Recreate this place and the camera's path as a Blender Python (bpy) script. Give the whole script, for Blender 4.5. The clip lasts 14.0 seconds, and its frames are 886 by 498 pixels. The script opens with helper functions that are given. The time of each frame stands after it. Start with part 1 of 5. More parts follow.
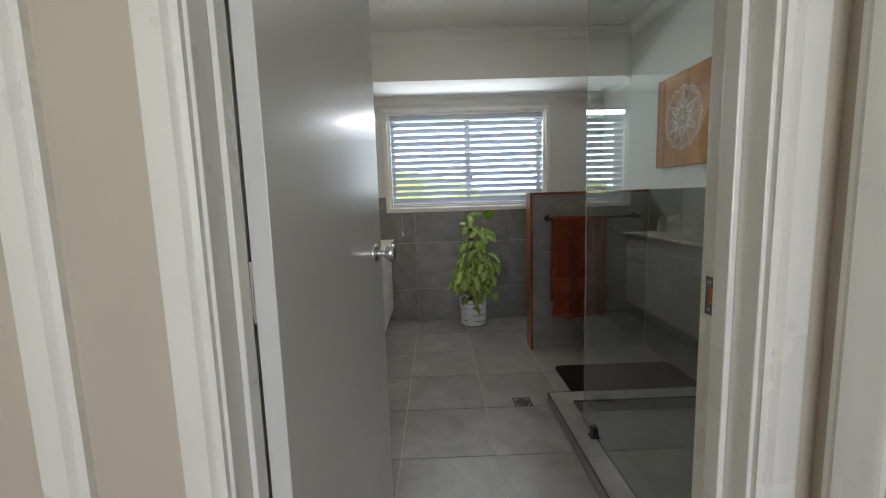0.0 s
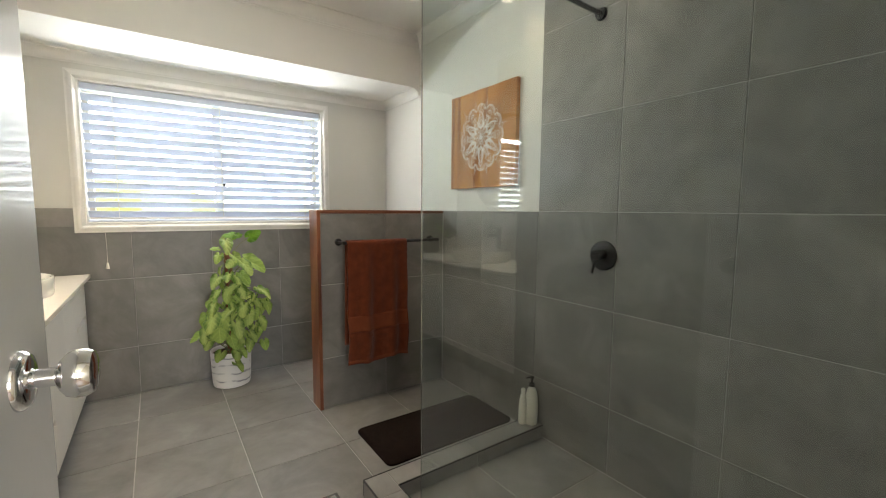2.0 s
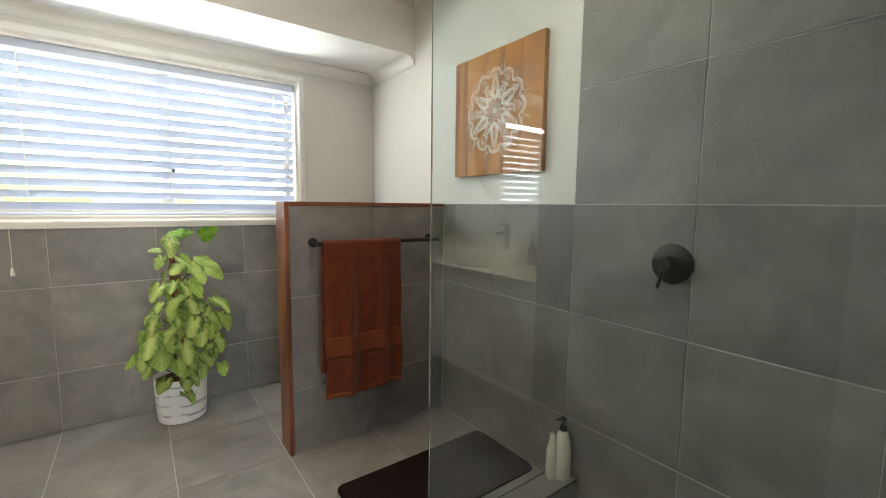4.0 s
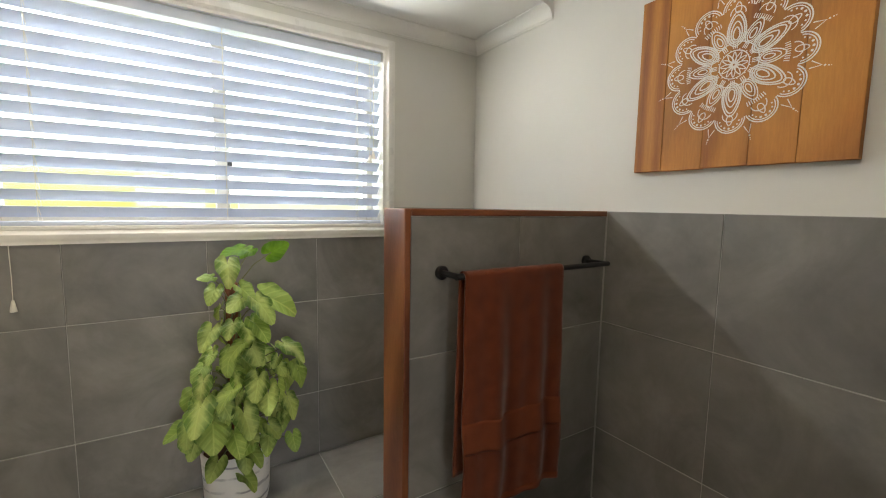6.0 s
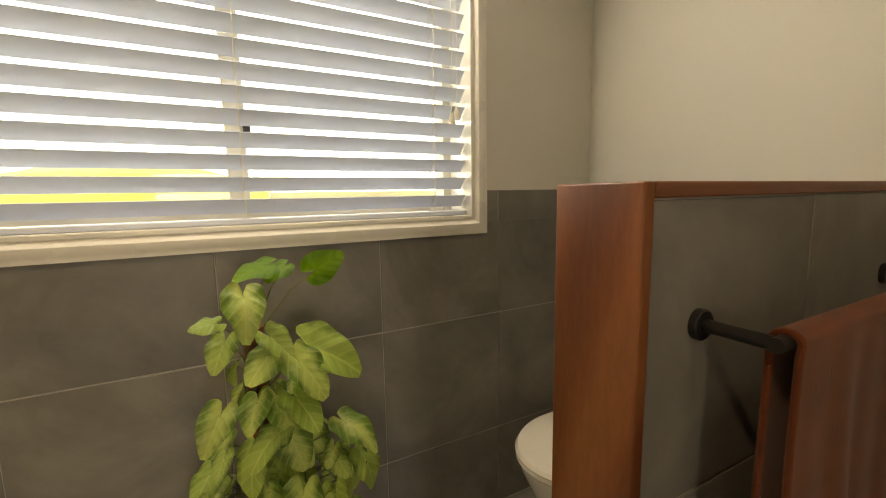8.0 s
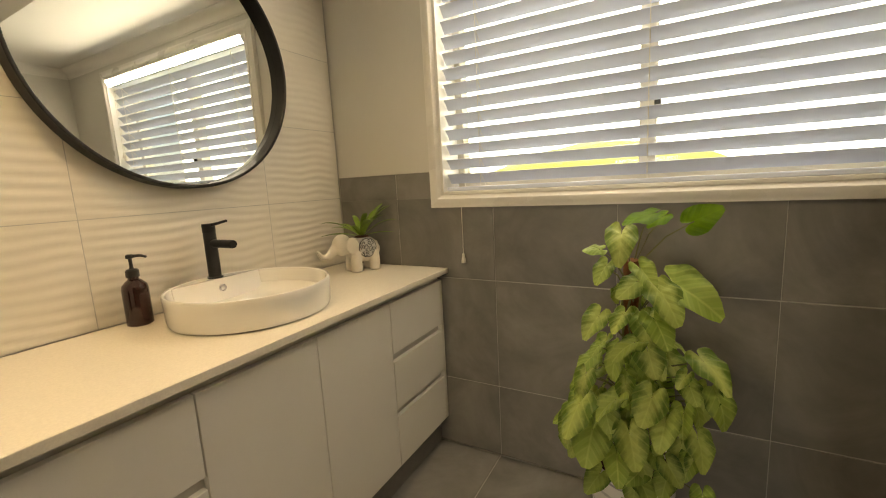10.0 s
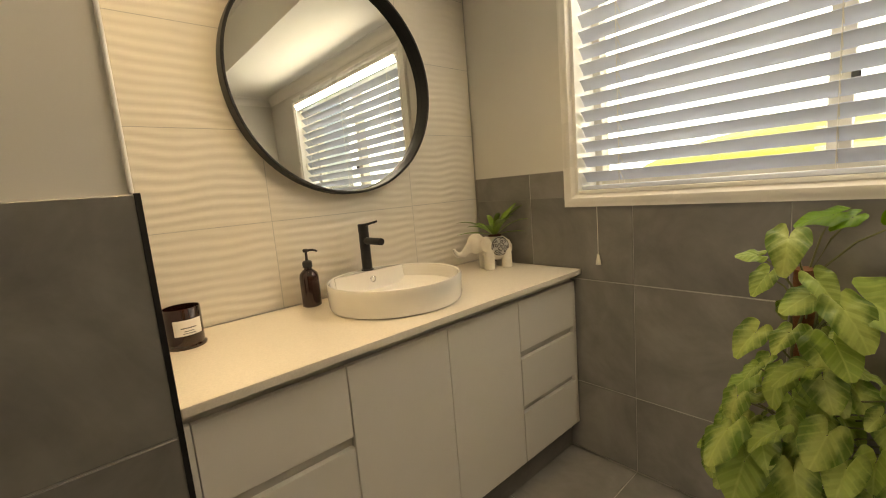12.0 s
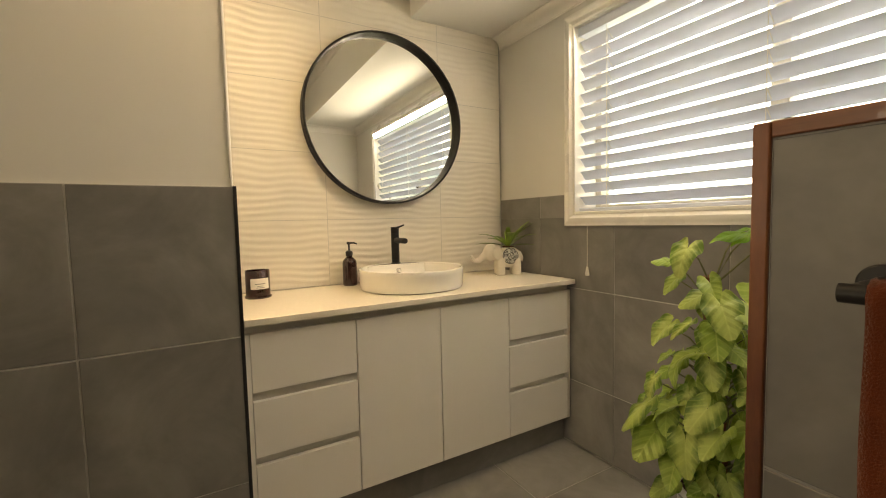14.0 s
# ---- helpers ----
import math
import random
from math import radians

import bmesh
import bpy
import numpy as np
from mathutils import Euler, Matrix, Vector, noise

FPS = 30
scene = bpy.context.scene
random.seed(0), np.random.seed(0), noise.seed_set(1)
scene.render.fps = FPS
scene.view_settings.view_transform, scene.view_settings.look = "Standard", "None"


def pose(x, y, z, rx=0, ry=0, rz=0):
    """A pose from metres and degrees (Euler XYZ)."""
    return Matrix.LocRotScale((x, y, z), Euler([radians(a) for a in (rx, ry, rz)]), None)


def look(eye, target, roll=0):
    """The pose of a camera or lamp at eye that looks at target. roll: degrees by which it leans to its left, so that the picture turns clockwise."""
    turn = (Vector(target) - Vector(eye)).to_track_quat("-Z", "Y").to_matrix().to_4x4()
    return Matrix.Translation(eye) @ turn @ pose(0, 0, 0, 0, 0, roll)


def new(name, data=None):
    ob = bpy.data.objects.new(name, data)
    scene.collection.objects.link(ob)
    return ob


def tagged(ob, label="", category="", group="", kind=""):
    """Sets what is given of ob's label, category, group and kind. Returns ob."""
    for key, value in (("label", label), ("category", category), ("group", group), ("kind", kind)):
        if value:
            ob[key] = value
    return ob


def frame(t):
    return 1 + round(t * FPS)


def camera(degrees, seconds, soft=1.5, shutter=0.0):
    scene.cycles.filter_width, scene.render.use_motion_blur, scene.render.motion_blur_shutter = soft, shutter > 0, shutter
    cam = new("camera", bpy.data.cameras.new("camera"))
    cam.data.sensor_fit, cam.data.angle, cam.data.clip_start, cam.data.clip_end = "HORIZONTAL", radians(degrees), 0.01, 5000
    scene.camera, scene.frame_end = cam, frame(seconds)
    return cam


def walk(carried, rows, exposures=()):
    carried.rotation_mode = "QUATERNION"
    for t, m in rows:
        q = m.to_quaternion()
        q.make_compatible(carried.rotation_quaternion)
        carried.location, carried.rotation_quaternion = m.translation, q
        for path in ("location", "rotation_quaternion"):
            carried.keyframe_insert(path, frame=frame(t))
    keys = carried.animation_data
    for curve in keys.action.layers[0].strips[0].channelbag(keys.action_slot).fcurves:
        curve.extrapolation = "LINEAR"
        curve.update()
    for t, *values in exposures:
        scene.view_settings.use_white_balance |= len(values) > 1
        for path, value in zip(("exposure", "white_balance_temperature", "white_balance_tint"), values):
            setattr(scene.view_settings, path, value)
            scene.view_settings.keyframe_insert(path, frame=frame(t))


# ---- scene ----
cam = camera(93.5, 14.0, soft=1.1)
PATH = [
    (0, (0.05, 0.161, 1.192), (0.079, 2.145, 0.944), -1.8),
    (0.5, (0.045, 0.387, 1.195), (0.494, 2.323, 0.971), -1.3),
    (1, (-0.003, 0.632, 1.201), (0.8, 2.451, 0.985), -0.7),
    (1.5, (-0.022, 0.779, 1.2), (1.007, 2.483, 1.004), -0.1),
    (2, (-0.017, 0.851, 1.209), (1.114, 2.49, 1.021), 0.4),
    (2.2, (-0.014, 0.864, 1.209), (1.133, 2.491, 1.023), 0.4),
    (4.3, (0.264, 1.457, 1.189), (1.443, 3.058, 0.97), 0.8),
    (4.5, (0.288, 1.547, 1.204), (1.448, 3.16, 0.97), 1.2),
    (5, (0.304, 1.737, 1.206), (1.386, 3.402, 0.962), 1.5),
    (5.5, (0.237, 1.977, 1.209), (1.313, 3.646, 0.975), 1.1),
    (6, (0.216, 2.193, 1.209), (1.277, 3.877, 1.007), 1.0),
    (6.5, (0.219, 2.418, 1.213), (1.276, 4.103, 1.004), 0.3),
    (7, (0.249, 2.667, 1.209), (1.377, 4.302, 0.977), -0.7),
    (7.5, (0.287, 2.826, 1.191), (1.376, 4.484, 0.938), -0.6),
    (8, (0.315, 2.929, 1.191), (1.257, 4.674, 0.93), -1.0),
    (8.5, (0.342, 2.915, 1.175), (1.014, 4.777, 0.89), -2.0),
    (9, (0.35, 2.825, 1.151), (0.501, 4.798, 0.856), -2.1),
    (9.2, (0.372, 2.783, 1.15), (0.24, 4.757, 0.856), -2.0),
    (11.3, (0.539, 2.529, 1.163), (-0.851, 3.928, 0.831), -5.8),
    (11.5, (0.517, 2.548, 1.158), (-0.843, 3.976, 0.825), -5.9),
    (12, (0.533, 2.633, 1.167), (-0.962, 3.931, 0.886), -4.8),
    (12.5, (0.679, 2.718, 1.153), (-1.076, 3.667, 1.015), -0.1),
    (13, (0.817, 2.692, 1.119), (-0.932, 3.655, 0.986), -1.8),
    (13.5, (0.953, 2.629, 1.093), (-0.822, 3.54, 0.948), -0.7),
    (14, (1.017, 2.63, 1.088), (-0.712, 3.628, 0.956), -1.3),
]
EXPOSURES = [(0, 0.56, 5750, 10), (0.5, 0.82, 5850, 10), (1.0, 1.12, 6050, 10), (1.5, 1.56, 6300, 10), (4.5, 1.76, 6150, 10),
             (5.5, 1.58, 6150, 10), (6.5, 1.15, 7600, 10), (7.0, 1.04, 9000, 11), (9.0, 0.96, 9250, 11), (11.3, 0.84, 9200, 12), (12.5, 0.84, 9200, 12), (14.0, 1.10, 9300, 12)]
walk(cam, [(t, look(eye, target, roll)) for t, eye, target, roll in PATH], EXPOSURES)

# ---- world and light ----
world = bpy.data.worlds.new("sky")
scene.world = world
world.use_nodes = True
wn = world.node_tree
sky = wn.nodes.new("ShaderNodeTexSky")
sky.sky_type, sky.sun_disc = "NISHITA", False
sky.sun_elevation, sky.sun_rotation = radians(51), radians(258)
sky.dust_density, sky.air_density = 3.0, 1.0
wn.links.new(sky.outputs["Color"], wn.nodes["Background"].inputs["Color"])
wn.nodes["Background"].inputs["Strength"].default_value = 0.15


def lamp(name, kind, m, energy, colour, **sizes):
    data = bpy.data.lights.new(name, kind)
    data.energy, data.color = energy, colour
    for key, value in sizes.items():
        if key == "size": data.size = value
        if key == "size_y": data.shape, data.size_y = "RECTANGLE", value
        if key == "angle": data.angle = value
        if key == "spread": data.spread = value
        if key == "spot": data.spot_size, data.spot_blend, data.shadow_soft_size = value, 0.6, 0.045
    ob = new(name, data)
    ob.matrix_world = m
    return ob


lamp("sun", "SUN", look((-55, -12, 70), (0, 0, 0)), 5.0, (1.0, 0.95, 0.88), angle=radians(0.5))
# added lamp outside below the sill, standing in for daylight off the ground
lamp("sill_fill", "AREA", look((0.37, 6.6, -0.35), (0.37, 4.15, 1.50)), 80, (0.86, 0.93, 1.0), size=6.0, size_y=1.4)
# added fill lamp in the hall, as from an unseen window behind the door
lamp("hall_fill", "AREA", look((0.1, -2.2, 1.45), (0.1, 2.0, 1.25)), 23, (1.0, 0.97, 0.93), size=1.2, size_y=1.3)
# fill strip added in the head of the window's opening, as sky light
lamp("window_head_fill", "AREA", look((0.362, 4.124, 1.924), (0.362, 3.0, 1.30)), 5.8, (1.0, 0.97, 0.91), size=1.40, size_y=0.040)
# unseen round ceiling light, added as warm fill for the bathroom
lamp("ceiling_fill_lamp", "AREA", look((0.90, 2.38, 2.39), (0.90, 2.38, 0.0)), 1.0, (1.0, 0.87, 0.70), size=0.30)
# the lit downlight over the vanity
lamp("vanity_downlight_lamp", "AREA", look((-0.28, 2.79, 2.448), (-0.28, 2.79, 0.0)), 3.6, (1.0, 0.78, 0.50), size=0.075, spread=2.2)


# ---- materials ----
def nodes_of(name):
    m = bpy.data.materials.new(name)
    m.use_nodes = True
    return m, m.node_tree, m.node_tree.nodes["Principled BSDF"]


def coords(nt, scale=(1, 1, 1), shift=True):
    """Object coordinates, shifted at random from piece to piece."""
    tc, mp = nt.nodes.new("ShaderNodeTexCoord"), nt.nodes.new("ShaderNodeMapping")
    mp.inputs["Scale"].default_value = scale
    if shift:
        info, mul = nt.nodes.new("ShaderNodeObjectInfo"), nt.nodes.new("ShaderNodeMath")
        mul.operation, mul.inputs[1].default_value = "MULTIPLY", 41.0
        nt.links.new(info.outputs["Random"], mul.inputs[0])
        nt.links.new(mul.outputs[0], mp.inputs["Location"])
    nt.links.new(tc.outputs["Object"], mp.inputs["Vector"])
    return mp.outputs["Vector"]


def noise_of(nt, vec, scale, detail=4, rough=0.55, distort=0.0):
    n = nt.nodes.new("ShaderNodeTexNoise")
    n.inputs["Scale"].default_value, n.inputs["Detail"].default_value = scale, detail
    n.inputs["Roughness"].default_value, n.inputs["Distortion"].default_value = rough, distort
    nt.links.new(vec, n.inputs["Vector"])
    return n.outputs["Fac"]


def ramp(nt, fac, stops):
    r = nt.nodes.new("ShaderNodeValToRGB")
    while len(r.color_ramp.elements) < len(stops):
        r.color_ramp.elements.new(0.5)
    for e, (p, c) in zip(r.color_ramp.elements, stops):
        e.position, e.color = p, (*c, 1)
    nt.links.new(fac, r.inputs["Fac"])
    return r.outputs["Color"]


def mixed(nt, fac, a, b, mode="MIX"):
    mx = nt.nodes.new("ShaderNodeMix")
    mx.data_type, mx.blend_type = "RGBA", mode
    for sock, v in ((mx.inputs[0], fac), (mx.inputs[6], a), (mx.inputs[7], b)):
        if isinstance(v, (int, float)): sock.default_value = v
        elif isinstance(v, tuple): sock.default_value = (*v, 1)
        else: nt.links.new(v, sock)
    return mx.outputs[2]


def bumped(nt, bsdf, height, strength, dist=0.002):
    b = nt.nodes.new("ShaderNodeBump")
    b.inputs["Strength"].default_value, b.inputs["Distance"].default_value = strength, dist
    nt.links.new(height, b.inputs["Height"])
    nt.links.new(b.outputs["Normal"], bsdf.inputs["Normal"])


def shade(c, k):
    return tuple(min(1, v * k) for v in c)


def plain(name, colour, rough=0.5, var=0.06, scale=6, bump=0.1, bscale=120, metal=0.0, coat=0.0, sheen=0.0, spec=0.5):
    """A surface with soft patches, fine grain and uneven gloss."""
    m, nt, p = nodes_of(name)
    vec = coords(nt)
    big, fine = noise_of(nt, vec, scale), noise_of(nt, vec, bscale, 3)
    nt.links.new(ramp(nt, big, [(0.3, shade(colour, 1 - var)), (0.7, shade(colour, 1 + var))]), p.inputs["Base Color"])
    p.inputs["Metallic"].default_value, p.inputs["Coat Weight"].default_value = metal, coat
    p.inputs["Sheen Weight"].default_value, p.inputs["Specular IOR Level"].default_value = sheen, spec
    r = nt.nodes.new("ShaderNodeMapRange")
    r.inputs[3].default_value, r.inputs[4].default_value = rough * 0.88, min(1, rough * 1.12)
    nt.links.new(big, r.inputs[0])
    nt.links.new(r.outputs[0], p.inputs["Roughness"])
    if bump: bumped(nt, p, fine, bump, 0.0015)
    return m


def tile_stone(name, base, gloss=0.36):
    """Cement-look porcelain: clouded grey with pale wipes, each piece its own tone."""
    m, nt, p = nodes_of(name)
    vec = coords(nt)
    a, b = noise_of(nt, vec, 3.0, 5, 0.62, 0.8), noise_of(nt, vec, 9, 4, 0.6)
    col = ramp(nt, a, [(0.28, shade(base, 0.66)), (0.5, base), (0.72, shade(base, 1.42))])
    col = mixed(nt, 0.22, col, ramp(nt, b, [(0.32, shade(base, 0.62)), (0.7, shade(base, 1.38))]))
    info = nt.nodes.new("ShaderNodeObjectInfo")
    tone = ramp(nt, info.outputs["Random"], [(0.0, (0.90, 0.90, 0.90)), (1.0, (1.06, 1.05, 1.04))])
    nt.links.new(mixed(nt, 1.0, col, tone, "MULTIPLY"), p.inputs["Base Color"])
    r = nt.nodes.new("ShaderNodeMapRange")
    r.inputs[3].default_value, r.inputs[4].default_value = gloss, gloss + 0.12
    nt.links.new(a, r.inputs[0])
    nt.links.new(r.outputs[0], p.inputs["Roughness"])
    return m


def timber(name, dark, mid, light, axis=2, rough=0.35, coat=0.2, stretch=14, figure=0.55):
    """Oiled timber: long grain along one axis with cathedral figure."""
    m, nt, p = nodes_of(name)
    sc = [stretch] * 3
    sc[axis] = 1.0
    vec = coords(nt, tuple(sc))
    w = nt.nodes.new("ShaderNodeTexWave")
    w.wave_type, w.bands_direction = "RINGS", ("X", "Y", "Z")[axis]
    w.inputs["Scale"].default_value, w.inputs["Distortion"].default_value = figure, 5.0
    w.inputs["Detail"].default_value, w.inputs["Detail Scale"].default_value = 1.5, 0.45
    nt.links.new(vec, w.inputs["Vector"])
    fine, big = noise_of(nt, vec, 16, 5, 0.7), noise_of(nt, vec, 0.55, 3, 0.5, 0.6)
    col = ramp(nt, w.outputs["Fac"], [(0.05, dark), (0.45, mid), (0.85, light)])
    col = mixed(nt, 0.55, col, ramp(nt, big, [(0.32, dark), (0.5, mid), (0.70, light)]))
    col = mixed(nt, 0.14, col, ramp(nt, fine, [(0.4, shade(dark, 0.7)), (0.65, light)]))
    nt.links.new(col, p.inputs["Base Color"])
    p.inputs["Roughness"].default_value, p.inputs["Coat Weight"].default_value = rough, coat
    bumped(nt, p, fine, 0.12, 0.001)
    return m


def glass(name, colour, rough=0.0):
    m, nt, p = nodes_of(name)
    p.inputs["Base Color"].default_value = (*colour, 1)
    p.inputs["Roughness"].default_value, p.inputs["Transmission Weight"].default_value = rough, 1.0
    p.inputs["IOR"].default_value = 1.5
    return m


GREY_TILE = tile_stone("grey cement-look porcelain", (0.205, 0.200, 0.192))
FLOOR_TILE = tile_stone("grey floor porcelain", (0.215, 0.210, 0.202), 0.26)
GROUT = plain("pale grey grout", (0.45, 0.44, 0.42), 0.85, 0.1, 20, 0.3, 400)
WALL_PAINT = plain("off-white wall paint", (0.67, 0.66, 0.625), 0.6, 0.02, 2.5, 0.08, 260)
CEILING_PAINT = plain("white ceiling paint", (0.80, 0.79, 0.76), 0.75, 0.02, 2, 0.06, 200)
TRIM_PAINT = plain("white gloss trim paint", (0.80, 0.79, 0.76), 0.28, 0.03, 5, 0.08, 90, coat=0.15)
DOOR_PAINT = plain("pale grey satin door paint", (0.66, 0.66, 0.65), 0.26, 0.03, 3, 0.10, 60, coat=0.2)
HALL_PAINT = plain("beige hall paint", (0.52, 0.47, 0.39), 0.6, 0.03, 3, 0.08, 240)
CABINET_WHITE = plain("white satin cabinet lacquer", (0.87, 0.845, 0.79), 0.32, 0.02, 3, 0.04, 80)
STONE_TOP = plain("cream speckled stone benchtop", (0.80, 0.755, 0.66), 0.2, 0.05, 220, 0.03, 500)
CERAMIC = plain("white glazed ceramic", (0.82, 0.80, 0.75), 0.12, 0.02, 6, 0.02, 40, coat=0.5)
MATTE_CERAMIC = plain("cream unglazed ceramic", (0.74, 0.70, 0.62), 0.55, 0.05, 20, 0.15, 180)
BLACK_METAL = plain("matt black metal", (0.010, 0.010, 0.011), 0.42, 0.15, 30, 0.05, 300, metal=0.2)
BLACK_TRIM = plain("black aluminium trim", (0.012, 0.012, 0.013), 0.35, 0.1, 20, 0.0)
CHROME = plain("polished chrome", (0.82, 0.82, 0.84), 0.08, 0.03, 20, 0.0, metal=1.0)
ALUMINIUM = plain("cream powder-coated aluminium", (0.62, 0.59, 0.52), 0.4, 0.04, 10, 0.05, 200)
# white slats, their backlit shade and cool daylight tint put into the colour
SLAT_WHITE = plain("white blind slat with cool shade in its colour", (0.59, 0.64, 0.76), 0.35, 0.03, 4, 0.03, 150)
CORD_WHITE = plain("white blind cord", (0.72, 0.69, 0.62), 0.7, 0.06, 30, 0.2, 500)
RED_TIMBER = timber("oiled red-brown hardwood", (0.075, 0.019, 0.008), (0.170, 0.048, 0.019), (0.32, 0.125, 0.050), 2, 0.36, 0.12, 4.5, 0.6)
CAP_TIMBER = timber("oiled red-brown hardwood cap", (0.085, 0.022, 0.009), (0.18, 0.052, 0.020), (0.28, 0.10, 0.038), 0)
ART_TIMBER = timber("honey-stained pine plank", (0.17, 0.048, 0.009), (0.43, 0.160, 0.026), (0.58, 0.260, 0.050), 2, 0.62, 0.0, 9)
CHALK_WHITE = plain("white paint line", (0.80, 0.76, 0.70), 0.6, 0.05, 40, 0.0)
RUST_TERRY = plain("rust terry cotton", (0.130, 0.029, 0.010), 0.95, 0.20, 22, 1.0, 420, sheen=0.22, spec=0.1)
RUST_BAND = plain("rust woven cotton band", (0.175, 0.045, 0.018), 0.85, 0.08, 25, 0.5, 900, sheen=0.1, spec=0.1)
MAT_RUBBER = plain("dark brown bath mat pile", (0.014, 0.009, 0.007), 0.95, 0.25, 30, 1.0, 500, spec=0.08)
AMBER = plain("dark amber bottle", (0.028, 0.008, 0.006), 0.12, 0.1, 10, 0.0, coat=0.6)
BLACK_PLASTIC = plain("black plastic", (0.015, 0.015, 0.015), 0.35, 0.1, 20, 0.0)
BOTTLE_WHITE = plain("white plastic bottle", (0.74, 0.73, 0.68), 0.35, 0.03, 10, 0.0)
LABEL_PAPER = plain("white paper label", (0.78, 0.76, 0.72), 0.6, 0.03, 30, 0.0)
INK = plain("grey print", (0.16, 0.16, 0.16), 0.6, 0.05, 20, 0.0)
SOIL = plain("brown potting mix", (0.075, 0.035, 0.018), 0.95, 0.5, 60, 1.0, 160)
COIR = plain("brown coir pole", (0.17, 0.070, 0.026), 0.95, 0.35, 50, 1.0, 220)
STEM = plain("green-brown stem", (0.13, 0.14, 0.055), 0.6, 0.2, 20, 0.1, 120)
GRASS = plain("sunlit lawn", (0.33, 0.36, 0.055), 0.9, 0.12, 0.4, 0.3, 8)
SCREEN_RENDER = plain("pale render of the lawn screen", (0.62, 0.58, 0.50), 0.85, 0.08, 2, 0.3, 60)
SHOWER_GLASS = glass("green-tinted clear glass", (0.80, 0.885, 0.865))
PANE_GLASS = glass("clear window glass", (0.95, 0.97, 0.96))
MIRROR, _nt, _p = nodes_of("silvered mirror")
_p.inputs["Metallic"].default_value, _p.inputs["Roughness"].default_value = 1.0, 0.01
_p.inputs["Base Color"].default_value = (0.88, 0.89, 0.87, 1)
LAMP_GLOW, _nt, _p = nodes_of("warm lamp diffuser")
_p.inputs["Emission Color"].default_value, _p.inputs["Emission Strength"].default_value = (1.0, 0.82, 0.6, 1), 3.0


# ---- building helpers ----
def origin_of(ob):
    o = Vector((0, 0, 0))
    while ob is not None:
        o, ob = o + ob.location, ob.parent
    return o


def part(name, bm, material, parent=None, label="", smooth=False, local=False, at=None):
    """Links a bmesh, drawn in world coordinates (or in the parent's, if local), as one mesh object."""
    shift = Vector((0, 0, 0)) if local or parent is None else origin_of(parent)
    place = Vector(at) if at is not None else Vector((0, 0, 0))
    bmesh.ops.translate(bm, verts=bm.verts, vec=-shift - place)
    bmesh.ops.recalc_face_normals(bm, faces=bm.faces)
    me = bpy.data.meshes.new(name)
    bm.to_mesh(me)
    bm.free()
    if smooth:
        for f in me.polygons: f.use_smooth = True
        if smooth != "all": me.set_sharp_from_angle(angle=radians(38))
    me.materials.append(material)
    ob = new(name, me)
    ob.parent, ob.location = parent, place
    return tagged(ob, label)


def thing(name, at, label, category, group="", kind=""):
    ob = new(name)
    ob.location, ob.empty_display_size = at, 0.05
    return tagged(ob, label, category, group, kind)


def slab(bm, x0, x1, y0, y1, z0, z1, bevel=0.0, seg=2):
    vs = [bm.verts.new(v) for v in ((x0, y0, z0), (x1, y0, z0), (x1, y1, z0), (x0, y1, z0), (x0, y0, z1), (x1, y0, z1), (x1, y1, z1), (x0, y1, z1))]
    fs = [bm.faces.new([vs[i] for i in f]) for f in ((3, 2, 1, 0), (4, 5, 6, 7), (0, 1, 5, 4), (1, 2, 6, 5), (2, 3, 7, 6), (3, 0, 4, 7))]
    if bevel:
        es = list({e for f in fs for e in f.edges})
        bmesh.ops.bevel(bm, geom=es, offset=bevel, segments=seg, affect="EDGES", profile=0.5)
    return bm


def box(x0, x1, y0, y1, z0, z1, bevel=0.0, seg=2):
    return slab(bmesh.new(), x0, x1, y0, y1, z0, z1, bevel, seg)


def lathe(bm, profile, centre=(0, 0, 0), seg=32, axis="Z"):
    """Turns (radius, height) pairs round an axis; ends of radius 0 close."""
    rings = []
    for r, h in profile:
        ring = []
        for i in range(seg if r > 1e-6 else 1):
            a = 2 * math.pi * i / seg
            u, v = r * math.cos(a), r * math.sin(a)
            p = {"Z": (u, v, h), "X": (h, u, v), "Y": (u, h, v)}[axis]
            ring.append(bm.verts.new(Vector(centre) + Vector(p)))
        rings.append(ring)
    for a, b in zip(rings, rings[1:]):
        for i in range(max(len(a), len(b))):
            j = (i + 1) % max(len(a), len(b))
            if len(a) == 1 and len(b) == 1: continue
            f = [a[0], b[j], b[i]] if len(a) == 1 else [a[i], a[j], b[0]] if len(b) == 1 else [a[i], a[j], b[j], b[i]]
            bm.faces.new(f)
    return bm


def tube(bm, pts, r, seg=10):
    """A round bar along points."""
    pts, rings = [Vector(p) for p in pts], []
    for i, p in enumerate(pts):
        d = (pts[min(i + 1, len(pts) - 1)] - pts[max(i - 1, 0)]).normalized()
        s = d.cross(Vector((0, 0, 1)) if abs(d.z) < 0.9 else Vector((1, 0, 0))).normalized()
        t = d.cross(s)
        rr = r[i] if isinstance(r, (list, tuple)) else r
        rings.append([bm.verts.new(p + rr * (math.cos(k * 2 * math.pi / seg) * s + math.sin(k * 2 * math.pi / seg) * t)) for k in range(seg)])
    for a, b in zip(rings, rings[1:]):
        for i in range(seg):
            bm.faces.new([a[i], a[(i + 1) % seg], b[(i + 1) % seg], b[i]])
    bm.faces.new(rings[0][::-1]), bm.faces.new(rings[-1])
    return bm


